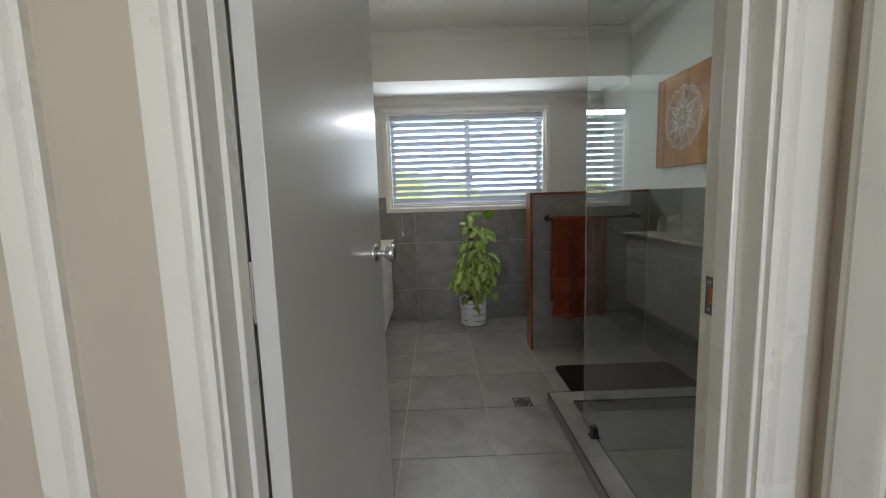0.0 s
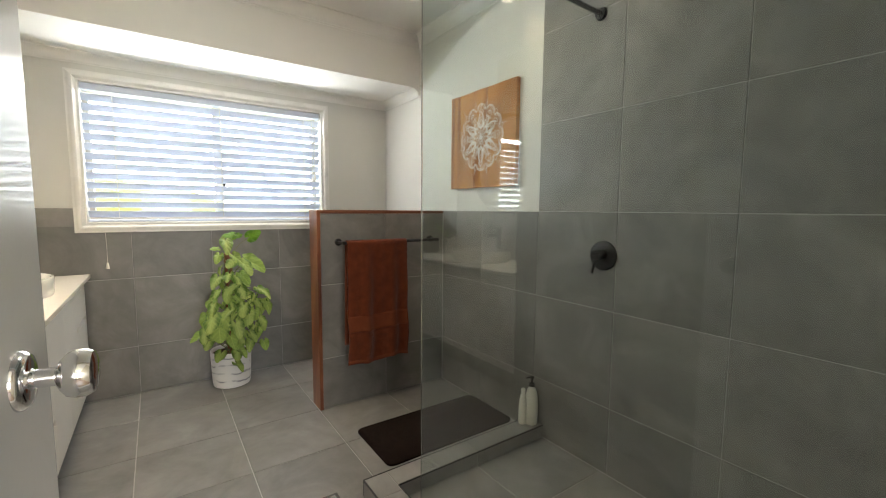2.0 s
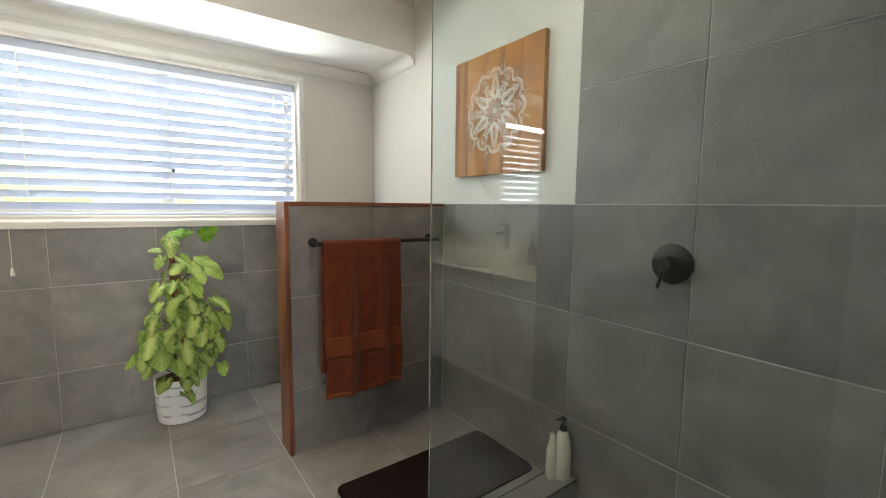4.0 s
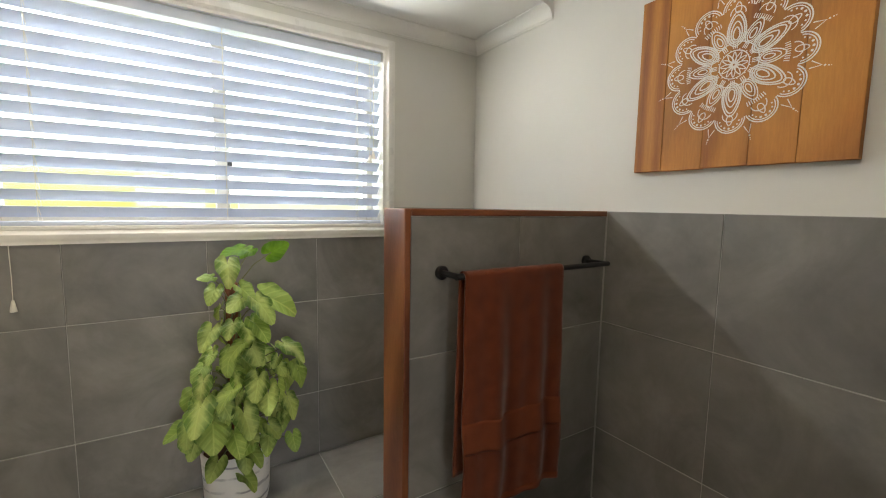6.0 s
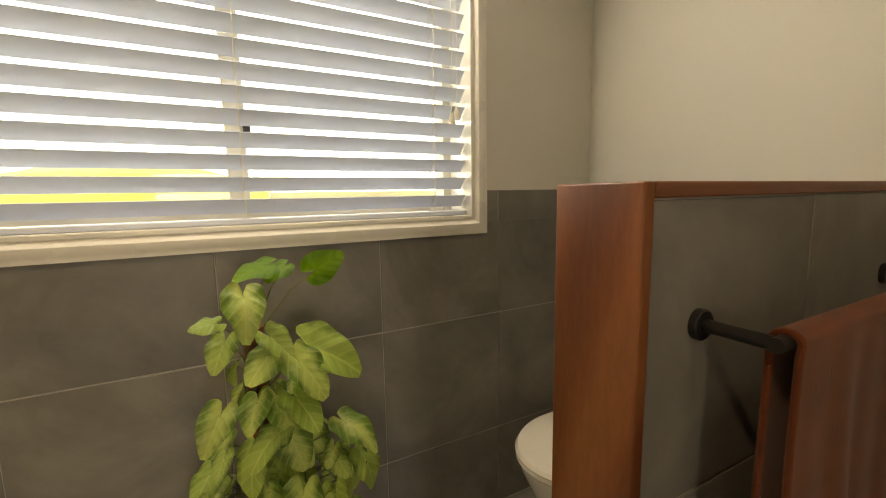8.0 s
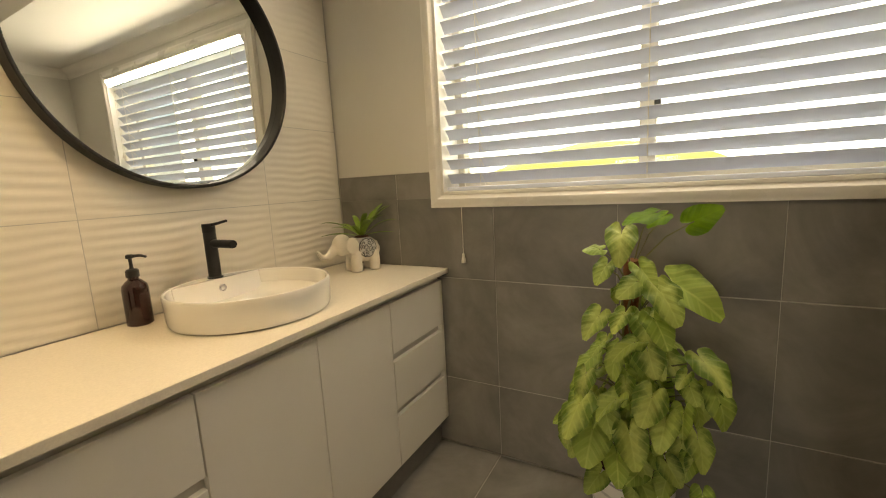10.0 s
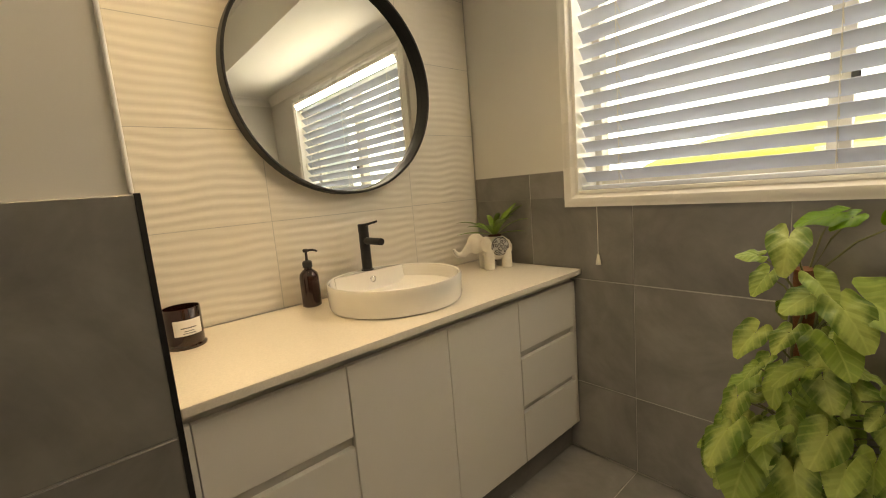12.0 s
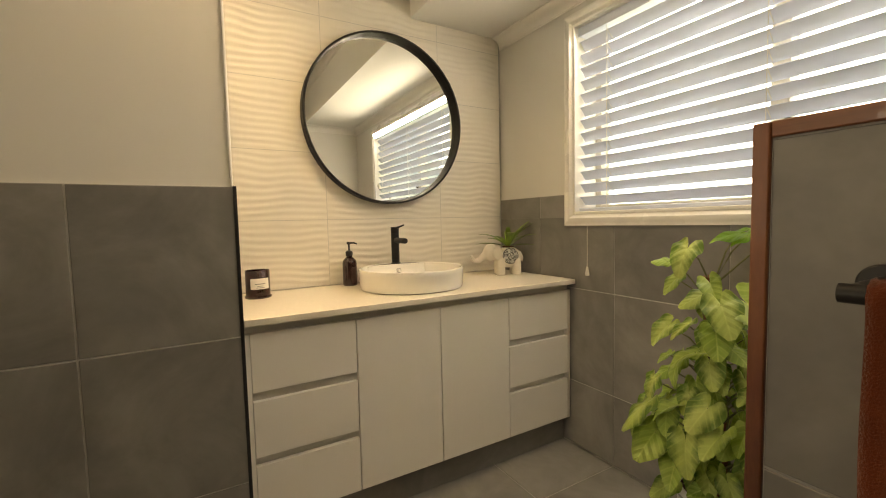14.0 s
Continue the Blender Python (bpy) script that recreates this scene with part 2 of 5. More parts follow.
def moulding(name, profile, a, b, out, material, parent=None, kind="structure", mitre=(0, 0)):
    """A profile of (outwards, up) pairs run from a to b; mitre shifts each end along the run by its outward depth."""
    a, b, out = Vector(a), Vector(b), Vector(out)
    run = (b - a).normalized()
    bm, ends = bmesh.new(), []
    for p, k in ((a, mitre[0]), (b, -mitre[1])):
        ends.append([bm.verts.new(p + out * o + Vector((0, 0, u)) + run * (k * o)) for o, u in profile])
    n = len(profile)
    for i in range(n):
        bm.faces.new([ends[0][i], ends[0][(i + 1) % n], ends[1][(i + 1) % n], ends[1][i]])
    bm.faces.new(ends[0]), bm.faces.new(ends[1][::-1])
    ob = part(name, bm, material, parent, smooth=True)
    if kind: tagged(ob, kind=kind)
    return ob

# ---- structure ----
RX, BY, LX, VX = 1.64, 4.14, -0.338, -0.916      # tile faces: right, back, left, vanity recess
DADO, CEIL, LOW, BULK = 1.203, 2.46, 2.105, 3.59  # tile top, main ceiling, lower ceiling, bulkhead face
END, DOORY, HALLY = 2.72, 0.85, 0.728            # end of the left wall; room and hall faces of the door wall
T, PROUD = 0.45, 0.009
JL, JR, HEAD = -0.255, 0.500, 2.04               # door opening


def structure(name, bm, material, label, category=""):
    return tagged(part(name, bm, material), label, category, kind="structure")


bm = box(-1.1, 1.8, DOORY - 0.2, 4.34, -0.12, -0.0028)
floor = structure("floor", bm, GROUT, "grey porcelain tiled bathroom floor", "floor")
structure("floor_hall", box(-2.0, 0.75, -2.4, DOORY - 0.2, -0.12, 0.0), plain("brown hall boards", (0.22, 0.14, 0.08), 0.4, 0.15, 8, 0.1, 80), "brown hall floor outside the bathroom", "floor")
structure("ground", box(-450, 450, -900, 900, -0.75, -0.55), GRASS, "sunlit green lawn round the house", "lawn")
bm = bmesh.new()
bmesh.ops.create_uvsphere(bm, u_segments=40, v_segments=20, radius=1, matrix=Matrix.Translation((-3.6, 32, -0.58)) @ Matrix.Diagonal((8.5, 12, 3.7, 1)))
for v in bm.verts:
    v.co.z += 0.25 * noise.noise(v.co * 0.35)
bmesh.ops.delete(bm, geom=[v for v in bm.verts if v.co.z < -0.9], context="VERTS")
structure("ground_bank", bm, GRASS, "sunlit grassy bank beyond the lawn", "lawn")
# made-up pale wall hiding the lawn, so the lowest gaps stay white
structure("garden_wall", box(1.6, 30, 15.0, 15.2, -0.56, 1.32), SCREEN_RENDER, "pale wall added to hide the lawn at the right", "garden wall")
haze, _nt, _p = nodes_of("bright hazy sky")
_p.inputs["Base Color"].default_value = (0.8, 0.8, 0.8, 1)
_p.inputs["Emission Color"].default_value, _p.inputs["Emission Strength"].default_value = (0.95, 0.975, 1.0, 1), 3.9
structure("backdrop", box(-150, 150, 90, 90.2, -0.56, 75), haze, "bright hazy sky in the distance", "sky")

wall_right = structure("wall_right", box(RX + PROUD, RX + 0.15, DOORY - 0.04, BY + 0.2, -0.12, CEIL + 0.1), WALL_PAINT, "white painted wall with grey tiles below", "wall")
left_block = box(-1.1, LX - PROUD, DOORY - 0.04, END - PROUD, -0.12, CEIL + 0.1)
wall_left = structure("wall_left", left_block, WALL_PAINT, "white painted wall with grey tiles below", "wall")
wall_recess = structure("wall_recess", box(VX - 0.14, VX - PROUD, END - 0.06, BY + 0.2, -0.12, CEIL + 0.1), GROUT, "vanity recess wall with cream wavy tiles", "wall")

# the back wall with its window opening
WX0, WX1, WZ0, WZ1 = -0.364, 1.088, 1.105, 1.957
bm = bmesh.new()
B0, B1 = BY + PROUD, BY + 0.2
slab(bm, VX - 0.1, WX0, B0, B1, -0.12, LOW + 0.4)
slab(bm, WX1, RX + 0.1, B0, B1, -0.12, LOW + 0.4)
slab(bm, WX0, WX1, B0, B1, -0.12, WZ0)
slab(bm, WX0, WX1, B0, B1, WZ1, LOW + 0.4)
wall_back = structure("wall_back", bm, WALL_PAINT, "white painted window wall with grey tiles below", "wall")

# the door wall
bm = bmesh.new()
slab(bm, -1.1, JL - 0.02, HALLY, DOORY, -0.12, CEIL + 0.1)
slab(bm, JR + 0.02, RX + 0.1, HALLY, DOORY, -0.12, CEIL + 0.1)
slab(bm, JL - 0.02, JR + 0.02, HALLY, DOORY, HEAD + 0.02, CEIL + 0.1)
wall_door = structure("wall_door", bm, HALL_PAINT, "beige painted wall round the doorway", "wall")

# the hall behind the camera, with an unseen window opening added for light
structure("wall_hall_east", box(0.60, 0.75, -2.4, HALLY, -0.12, CEIL + 0.1), HALL_PAINT, "beige painted hall side wall", "wall")
structure("wall_hall_west", box(-2.0, -1.85, -2.4, HALLY, -0.12, CEIL + 0.1), HALL_PAINT, "beige painted hall side wall", "wall")
bm = bmesh.new()
slab(bm, -1.85, -0.5, -2.4, -2.25, -0.12, CEIL + 0.1)
slab(bm, -0.5, 0.7, -2.4, -2.25, -0.12, 0.8)
slab(bm, -0.5, 0.7, -2.4, -2.25, 2.1, CEIL + 0.1)
structure("wall_hall_south", bm, HALL_PAINT, "unseen beige hall wall with an opening added for light", "wall")
structure("ceiling_hall", box(-2.0, 0.75, -2.4, HALLY, CEIL, CEIL + 0.1), CEILING_PAINT, "white hall ceiling", "ceiling")

ceiling = structure("ceiling", box(-1.1, 1.8, HALLY, BULK + 0.02, CEIL, CEIL + 0.12), CEILING_PAINT, "white plaster main ceiling", "ceiling")
structure("ceiling_low", box(-1.1, 1.8, BULK, BY + 0.2, LOW, CEIL + 0.12), CEILING_PAINT, "white dropped ceiling with bulkhead over the window", "ceiling")

# cove cornices
COVE = [(0, 0), (0, -0.075), (0.006, -0.075), (0.006, -0.066)] + [(0.068 - 0.058 * math.cos(radians(a)), -0.064 + 0.056 * math.sin(radians(a))) for a in range(0, 91, 15)] + [(0.072, -0.006), (0.072, 0)]
SMALL = [(o * 0.8, u * 0.8) for o, u in COVE]
cornice = [
    ("cornice", SMALL, (VX, B0 - 0.001, LOW), (RX + PROUD, B0 - 0.001, LOW), (0, -1, 0), (0, 1)),
    ("cornice", SMALL, (RX + PROUD - 0.001, BULK - 0.005, LOW), (RX + PROUD - 0.001, B0, LOW), (-1, 0, 0), (0, 1)),
    ("cornice", COVE, (RX + PROUD - 0.001, DOORY, CEIL), (RX + PROUD - 0.001, BULK, CEIL), (-1, 0, 0), (1, 1)),
    ("cornice", COVE, (VX, BULK - 0.001, CEIL), (RX, BULK - 0.001, CEIL), (0, -1, 0), (1, 1)),
    ("cornice", COVE, (LX - PROUD + 0.001, DOORY, CEIL), (LX - PROUD + 0.001, END, CEIL), (1, 0, 0), (1, 0)),
    ("cornice", COVE, (JL - 0.4, DOORY + 0.001, CEIL), (RX, DOORY + 0.001, CEIL), (0, 1, 0), (1, 1)),
]
for name, prof, a, b, out, mit in cornice:
    tagged(moulding(name, prof, a, b, out, CEILING_PAINT, mitre=mit), "white plaster cove cornice", "cornice")

# ---- half wall with its hardwood surround ----
HX, HY0, HY1, HTOP, HB = 0.749, 3.243, 3.385, 1.202, 0.020
half_wall = thing("half_wall", (1.2, 3.31, 0), "grey tiled half wall with red-brown hardwood edging", "partition", kind="structure")
part("core", box(HX + HB, RX + 0.005, HY0 + 0.0055, HY1 - 0.0055, -0.01, HTOP - HB), GROUT, half_wall)
part("end_board", box(HX, HX + HB, HY0, HY1, -0.004, HTOP, 0.0025), RED_TIMBER, half_wall, "polished red-brown hardwood end board")
part("cap_board", box(HX + HB + 0.0005, RX - 0.001, HY0, HY1, HTOP - HB, HTOP, 0.002), CAP_TIMBER, half_wall, "polished red-brown hardwood cap")

# ---- shower kerb, glass and fittings ----
KX0, KX1, KY0, KY1, KH = 0.655, 0.765, 2.295, 2.405, 0.07
kerb = thing("shower_kerb", (0.7, 2.35, 0), "low grey tiled shower kerb with black edge trim", "kerb", kind="structure")
bm = bmesh.new()
slab(bm, KX0 + 0.002, KX1 - 0.002, DOORY, KY1 - 0.002, -0.01, KH - 0.002)
slab(bm, KX1 - 0.002, RX + 0.004, KY0 + 0.002, KY1 - 0.002, -0.01, KH - 0.002)
part("core", bm, GROUT, kerb)
bm = bmesh.new()
for x0, x1, y0, y1 in ((KX0 - 0.001, KX0 + 0.003, DOORY, KY1), (KX0, RX, KY1 - 0.003, KY1 + 0.001), (KX1 - 0.003, KX1 + 0.001, DOORY, KY0), (KX1, RX, KY0 - 0.001, KY0 + 0.003)):
    slab(bm, x0, x1, y0, y1, KH - 0.006, KH + 0.0006)
slab(bm, KX0 - 0.001, KX0 + 0.003, KY1 - 0.003, KY1 + 0.001, 0, KH)
part("edge_trim", bm, BLACK_TRIM, kerb, "black metal edge trim")

GX = 0.752
screen = thing("shower_screen", (GX, 1.4, KH), "frameless clear glass shower screen standing on the kerb", "shower screen")
pane = part("glass_panel", box(GX - 0.005, GX + 0.005, DOORY + 0.002, 2.094, KH + 0.004, 2.24, 0.001, 1), SHOWER_GLASS, screen)
pane.visible_shadow = False
for y, s in ((1.955, 1), (1.05, 1)):
    bm = box(GX - 0.026, GX + 0.026, y - 0.022, y + 0.022, KH + 0.0004, KH + 0.006, 0.001)
    slab(bm, GX - 0.016, GX - 0.006, y - 0.02, y + 0.02, KH + 0.004, KH + 0.05, 0.002)
    slab(bm, GX + 0.006, GX + 0.016, y - 0.02, y + 0.02, KH + 0.004, KH + 0.05, 0.002)
    part("glass_clamp", bm, BLACK_METAL, screen, "matt black glass clamp")

# ---- window ----
window = thing("window_1", (0.37, BY, 1.02), "white-framed sliding window with closed-down venetian blind", "window", kind="structure")


def surround(name, x0, x1, z0, z1, y, wide, deep, material, parent, sides=4):
    """Four mitred boards round an opening, with a stepped profile, face towards -y."""
    prof = [(0.0, 0.0), (0.0, deep * 0.55), (wide * 0.12, deep * 0.72), (wide * 0.30, deep), (wide * 0.72, deep), (wide * 0.88, deep * 0.8), (wide, deep * 0.8), (wide, 0.0)]
    cs = [(x0, z0, -1, -1), (x1, z0, 1, -1), (x1, z1, 1, 1), (x0, z1, -1, 1)]
    for k in range(sides):
        bm, ends = bmesh.new(), []
        for cx, cz, sx, sz in ((cs[k]), (cs[(k + 1) % 4])):
            ends.append([bm.verts.new((cx + sx * w, y - d, cz + sz * w)) for w, d in prof])
        n = len(prof)
        for i in range(n):
            bm.faces.new([ends[0][i], ends[0][(i + 1) % n], ends[1][(i + 1) % n], ends[1][i]])
        bm.faces.new(ends[0]), bm.faces.new(ends[1][::-1])
        part(name, bm, material, parent, smooth=True)


surround("architrave", WX0, WX1, WZ0, WZ1, B0 - 0.001, 0.050, 0.026, TRIM_PAINT, window)
bm = bmesh.new()
slab(bm, WX0, WX0 + 0.012, B0 - 0.02, B1 - 0.07, WZ0, WZ1)
slab(bm, WX1 - 0.012, WX1, B0 - 0.02, B1 - 0.07, WZ0, WZ1)
slab(bm, WX0 + 0.012, WX1 - 0.012, B0 - 0.02, B1 - 0.07, WZ1 - 0.012, WZ1)
part("reveal", bm, TRIM_PAINT, window)
part("window_sill", box(WX0 + 0.012, WX1 - 0.012, B0 - 0.02, B1 - 0.07, WZ0, WZ0 + 0.014, 0.003), TRIM_PAINT, window)
FY = B1 - 0.065
bm = bmesh.new()
for x0, x1, z0, z1 in ((WX0, WX0 + 0.04, WZ0, WZ1), (WX1 - 0.04, WX1, WZ0, WZ1), (WX0 + 0.04, WX1 - 0.04, WZ0, WZ0 + 0.045), (WX0 + 0.04, WX1 - 0.04, WZ1 - 0.04, WZ1)):
    slab(bm, x0, x1, FY, FY + 0.06, z0, z1, 0.003)
part("window_frame", bm, ALUMINIUM, window, "cream aluminium sliding frame")
part("meeting_stile", box(0.352, 0.405, FY - 0.012, FY + 0.05, WZ0 + 0.045, WZ1 - 0.04, 0.003), ALUMINIUM, window)
part("sash_lock", box(0.398, 0.418, FY - 0.03, FY - 0.012, 1.365, 1.395, 0.003), BLACK_PLASTIC, window, "black sash lock")
for x0, x1, y in ((WX0 + 0.04, 0.36, FY + 0.035), (0.40, WX1 - 0.04, FY + 0.015)):
    p = part("pane", box(x0, x1, y, y + 0.004, WZ0 + 0.045, WZ1 - 0.04), PANE_GLASS, window)
    p.visible_shadow = False

# venetian blind inside the reveal
blind = thing("venetian_blind", (0.37, 4.18, WZ0 + 0.014), "white venetian blind lowered with its slats tilted", "blind")
BX0, BX1, SY, TILT = WX0 + 0.015, WX1 - 0.015, 4.178, radians(48)
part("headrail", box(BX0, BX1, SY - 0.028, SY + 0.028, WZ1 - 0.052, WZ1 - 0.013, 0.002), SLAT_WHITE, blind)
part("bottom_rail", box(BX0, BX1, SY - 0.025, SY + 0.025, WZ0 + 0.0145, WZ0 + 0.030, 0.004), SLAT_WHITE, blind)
SLATS = [1.168 + 0.0582 * i for i in range(13)]


def slat_mesh():
    bm, rows = bmesh.new(), []
    for th in (-1, 1):
        for i in range(7):
            s = -0.025 + 0.05 * i / 6
            crown = 0.0022 * (1 - (s / 0.025) ** 2) + th * 0.0013
            y, z = s * math.cos(TILT) + crown * math.sin(TILT), -s * math.sin(TILT) + crown * math.cos(TILT)
            rows.append([bm.verts.new((x, y, z)) for x in (BX0, BX1)])
    for a in range(6):
        bm.faces.new([rows[a][0], rows[a][1], rows[a + 1][1], rows[a + 1][0]])
        bm.faces.new([rows[a + 7][0], rows[a + 8][0], rows[a + 8][1], rows[a + 7][1]])
    for k in (0, 1):
        bm.faces.new([rows[i][k] for i in range(7)] + [rows[i][k] for i in range(13, 6, -1)])
    for a, b in ((0, 7), (6, 13)):
        bm.faces.new([rows[a][0], rows[b][0], rows[b][1], rows[a][1]])
    return bm


first = None
for z in SLATS:
    if first is None:
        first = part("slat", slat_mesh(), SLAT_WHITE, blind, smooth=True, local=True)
        ob = first
    else:
        ob = new("slat", first.data)
        ob.parent = blind
    ob.location = Vector((0, SY, z)) - blind.location
for x in (-0.20, 0.385, 0.955):
    bm = bmesh.new()
    for dy in (-0.0215, 0.0215):
        tube(bm, [(x, SY + dy, WZ0 + 0.03), (x, SY + dy, WZ1 - 0.05)], 0.0012, 6)
    for z in SLATS:
        tube(bm, [(x, SY - 0.0215, z + 0.019), (x, SY + 0.0215, z - 0.022)], 0.0014, 4)
    part("ladder_cord", bm, CORD_WHITE, blind)


def pull_cord(x, y, ztop, zend, knob):
    bm = tube(bmesh.new(), [(x, y, ztop), (x + 0.002, y - 0.002, (ztop + zend) / 2), (x, y, zend)], 0.0012, 6)
    cord = part("pull_cord", bm, CORD_WHITE, blind)
    lathe_pts = [(0, 0.022), (0.004, 0.021), (0.0055, 0.012), (knob, -0.008), (knob * 1.1, -0.018), (0, -0.019)]
    part("tassel", lathe(bmesh.new(), lathe_pts, (x, y, zend), 12), CORD_WHITE, cord, "small cream cord tassel", True)


pull_cord(-0.271, BY - 0.022, WZ0 - 0.05, 0.85, 0.009)
pull_cord(1.030, SY - 0.034, WZ1 - 0.05, 1.455, 0.011)
pull_cord(1.012, SY - 0.034, WZ1 - 0.05, 1.435, 0.011)

# ---- doorway ----
doorway = thing("door_frame", ((JL + JR) / 2, 0.76, 0), "white painted door frame with architraves and strike plate", "door frame", kind="structure")
Y0, Y1 = HALLY - 0.002, DOORY + 0.002
part("jamb", box(JL - 0.02, JL, Y0, Y1, 0, HEAD + 0.02, 0.0015), TRIM_PAINT, doorway)
part("jamb", box(JR, JR + 0.02, Y0, Y1, 0, HEAD + 0.02, 0.0015), TRIM_PAINT, doorway)
part("head_jamb", box(JL, JR, Y0, Y1, HEAD, HEAD + 0.02), TRIM_PAINT, doorway)
part("door_stop", box(JR - 0.011, JR - 0.0004, HALLY + 0.045, HALLY + 0.08, 0, HEAD, 0.002), TRIM_PAINT, doorway)
part("door_stop", box(JL + 0.0004, JL + 0.011, HALLY + 0.045, HALLY + 0.08, 0, HEAD, 0.002), TRIM_PAINT, doorway)


def upright_trim(x, y, sx, sy, wide=0.062, deep=0.017, along="x"):
    """A moulded upright architrave; sx, sy give the way it widens and the way it faces."""
    prof = [(0, 0), (0, deep * 0.6), (wide * 0.14, deep * 0.7), (wide * 0.2, deep * 0.55), (wide * 0.3, deep), (wide * 0.62, deep * 0.92), (wide * 0.8, deep * 0.6), (wide * 0.9, deep * 0.62), (wide, deep * 0.4), (wide, 0)]
    bm, ends = bmesh.new(), []
    for z in (0, HEAD + 0.08):
        ends.append([bm.verts.new((x + sx * w, y + sy * d, z) if along == "x" else (x + sx * d, y + sy * w, z)) for w, d in prof])
    n = len(prof)
    for i in range(n):
        bm.faces.new([ends[0][i], ends[0][(i + 1) % n], ends[1][(i + 1) % n], ends[1][i]])
    bm.faces.new(ends[0]), bm.faces.new(ends[1][::-1])
    return bm


part("architrave", upright_trim(JR + 0.006, Y0, 1, -1), TRIM_PAINT, doorway, smooth=True)
part("architrave", upright_trim(JL - 0.006, Y0, -1, -1), TRIM_PAINT, doorway, smooth=True)
part("architrave", upright_trim(JR + 0.006, Y1, 1, 1), TRIM_PAINT, doorway, smooth=True)
SY0, SZ = 0.826, 1.016
bm = bmesh.new()
for y0, y1, z0, z1 in ((SY0 - 0.022, SY0 + 0.0115, SZ + 0.014, SZ + 0.032), (SY0 - 0.022, SY0 + 0.0115, SZ - 0.032, SZ - 0.014), (SY0 - 0.022, SY0 - 0.008, SZ - 0.014, SZ + 0.014), (SY0 + 0.004, SY0 + 0.0115, SZ - 0.014, SZ + 0.014)):
    slab(bm, JR - 0.0025, JR - 0.0003, y0, y1, z0, z1)
strike = part("strike_plate", bm, CHROME, doorway, "chrome strike plate with bare timber mortice")
part("mortice", box(JR - 0.0012, JR - 0.0002, SY0 - 0.008, SY0 + 0.004, SZ - 0.014, SZ + 0.014), ART_TIMBER, strike)
for z in (SZ + 0.023, SZ - 0.023):
    part("screw", lathe(bmesh.new(), [(0, -0.0012), (0.0038, -0.0008), (0.004, 0.0004)], (JR - 0.0022, SY0 + 0.002, z), 12, "X"), CHROME, strike)
# a second doorway in the hall's side wall
side = thing("door_frame", (0.6, 0.5, 0), "white painted architrave of a hall doorway", "door frame", kind="structure")
part("architrave", upright_trim(0.6, 0.700, -1, -1, 0.07, 0.02, "y"), TRIM_PAINT, side, smooth=True)
hall_left = thing("door_frame", (-0.47, 0.6, 0), "white painted architrave beside the doorway", "door frame", kind="structure")
part("architrave", upright_trim(-0.455, HALLY, -1, -1, 0.07, 0.02), TRIM_PAINT, hall_left, smooth=True)

# the open door
door = thing("door_1", (-0.207, 0.812, 0), "pale grey flush door standing open with chrome knob", "door", kind="structure")
door.rotation_euler = (0, 0, radians(-5.4))
part("leaf", box(-0.036, 0, 0.0, 0.745, 0.012, HEAD - 0.003, 0.0015), DOOR_PAINT, door, local=True)
KY, KZ = 0.656, 1.022
for s, x in ((1, 0.0), (-1, -0.036)):
    knob = part("knob", lathe(bmesh.new(), [(0.0, s * 0.066), (0.016, s * 0.0655), (0.0235, s * 0.063), (0.0265, s * 0.056), (0.027, s * 0.048), (0.0245, s * 0.040), (0.017, s * 0.034), (0.0105, s * 0.030), (0.010, s * 0.012), (0.013, s * 0.009)], (x, KY, KZ), 32, "X"), CHROME, door, "polished chrome round knob", True, local=True)
    part("rose", lathe(bmesh.new(), [(0.0, s * 0.010), (0.020, s * 0.010), (0.028, s * 0.008), (0.032, s * 0.004), (0.0325, s * 0.0003)], (x, KY, KZ), 32, "X"), CHROME, knob, "", True, local=True)
part("latch", box(-0.028, -0.008, 0.7448, 0.754, KZ - 0.012, KZ + 0.012, 0.002), CHROME, door, local=True)
for z in (0.25, 1.05, 1.85):
    part("hinge", lathe(bmesh.new(), [(0, z - 0.05), (0.006, z - 0.05), (0.006, z + 0.05), (0, z + 0.05)], (-0.041, 0.004, 0), 12), CHROME, door, "", True, local=True)

# ---- vanity ----
CF, CB, CTOP = -0.357, VX + 0.001, 0.803
FX = -0.390
vanity = thing("vanity_cabinet", (-0.65, 3.43, 0), "white wall-to-wall vanity cabinet with drawers and doors", "vanity cabinet")
Y_A, Y_B = END + 0.006, BY - 0.002
part("carcass", box(CB, FX - 0.020, Y_A, Y_B, 0.125, CTOP - 0.022), plain("grey cabinet finger channel", (0.66, 0.64, 0.60), 0.5, 0.05, 8, 0.05, 120), vanity, "grey recessed carcass and finger channels")
part("side_panel", box(FX - 0.020, FX - 0.001, Y_A, Y_A + 0.014, 0.125, 0.750, 0.001), CABINET_WHITE, vanity)
part("side_panel", box(FX - 0.020, FX - 0.001, Y_B - 0.018, Y_B, 0.125, 0.750, 0.001), CABINET_WHITE, vanity)
part("plinth", box(CB, -0.432, Y_A, Y_B, 0.0, 0.125), GREY_TILE, vanity, "grey tiled recessed plinth")


def front(name, y0, y1, z0, z1):
    return part(name, box(FX - 0.018, FX, y0, y1, z0, z1, 0.0015), CABINET_WHITE, vanity)


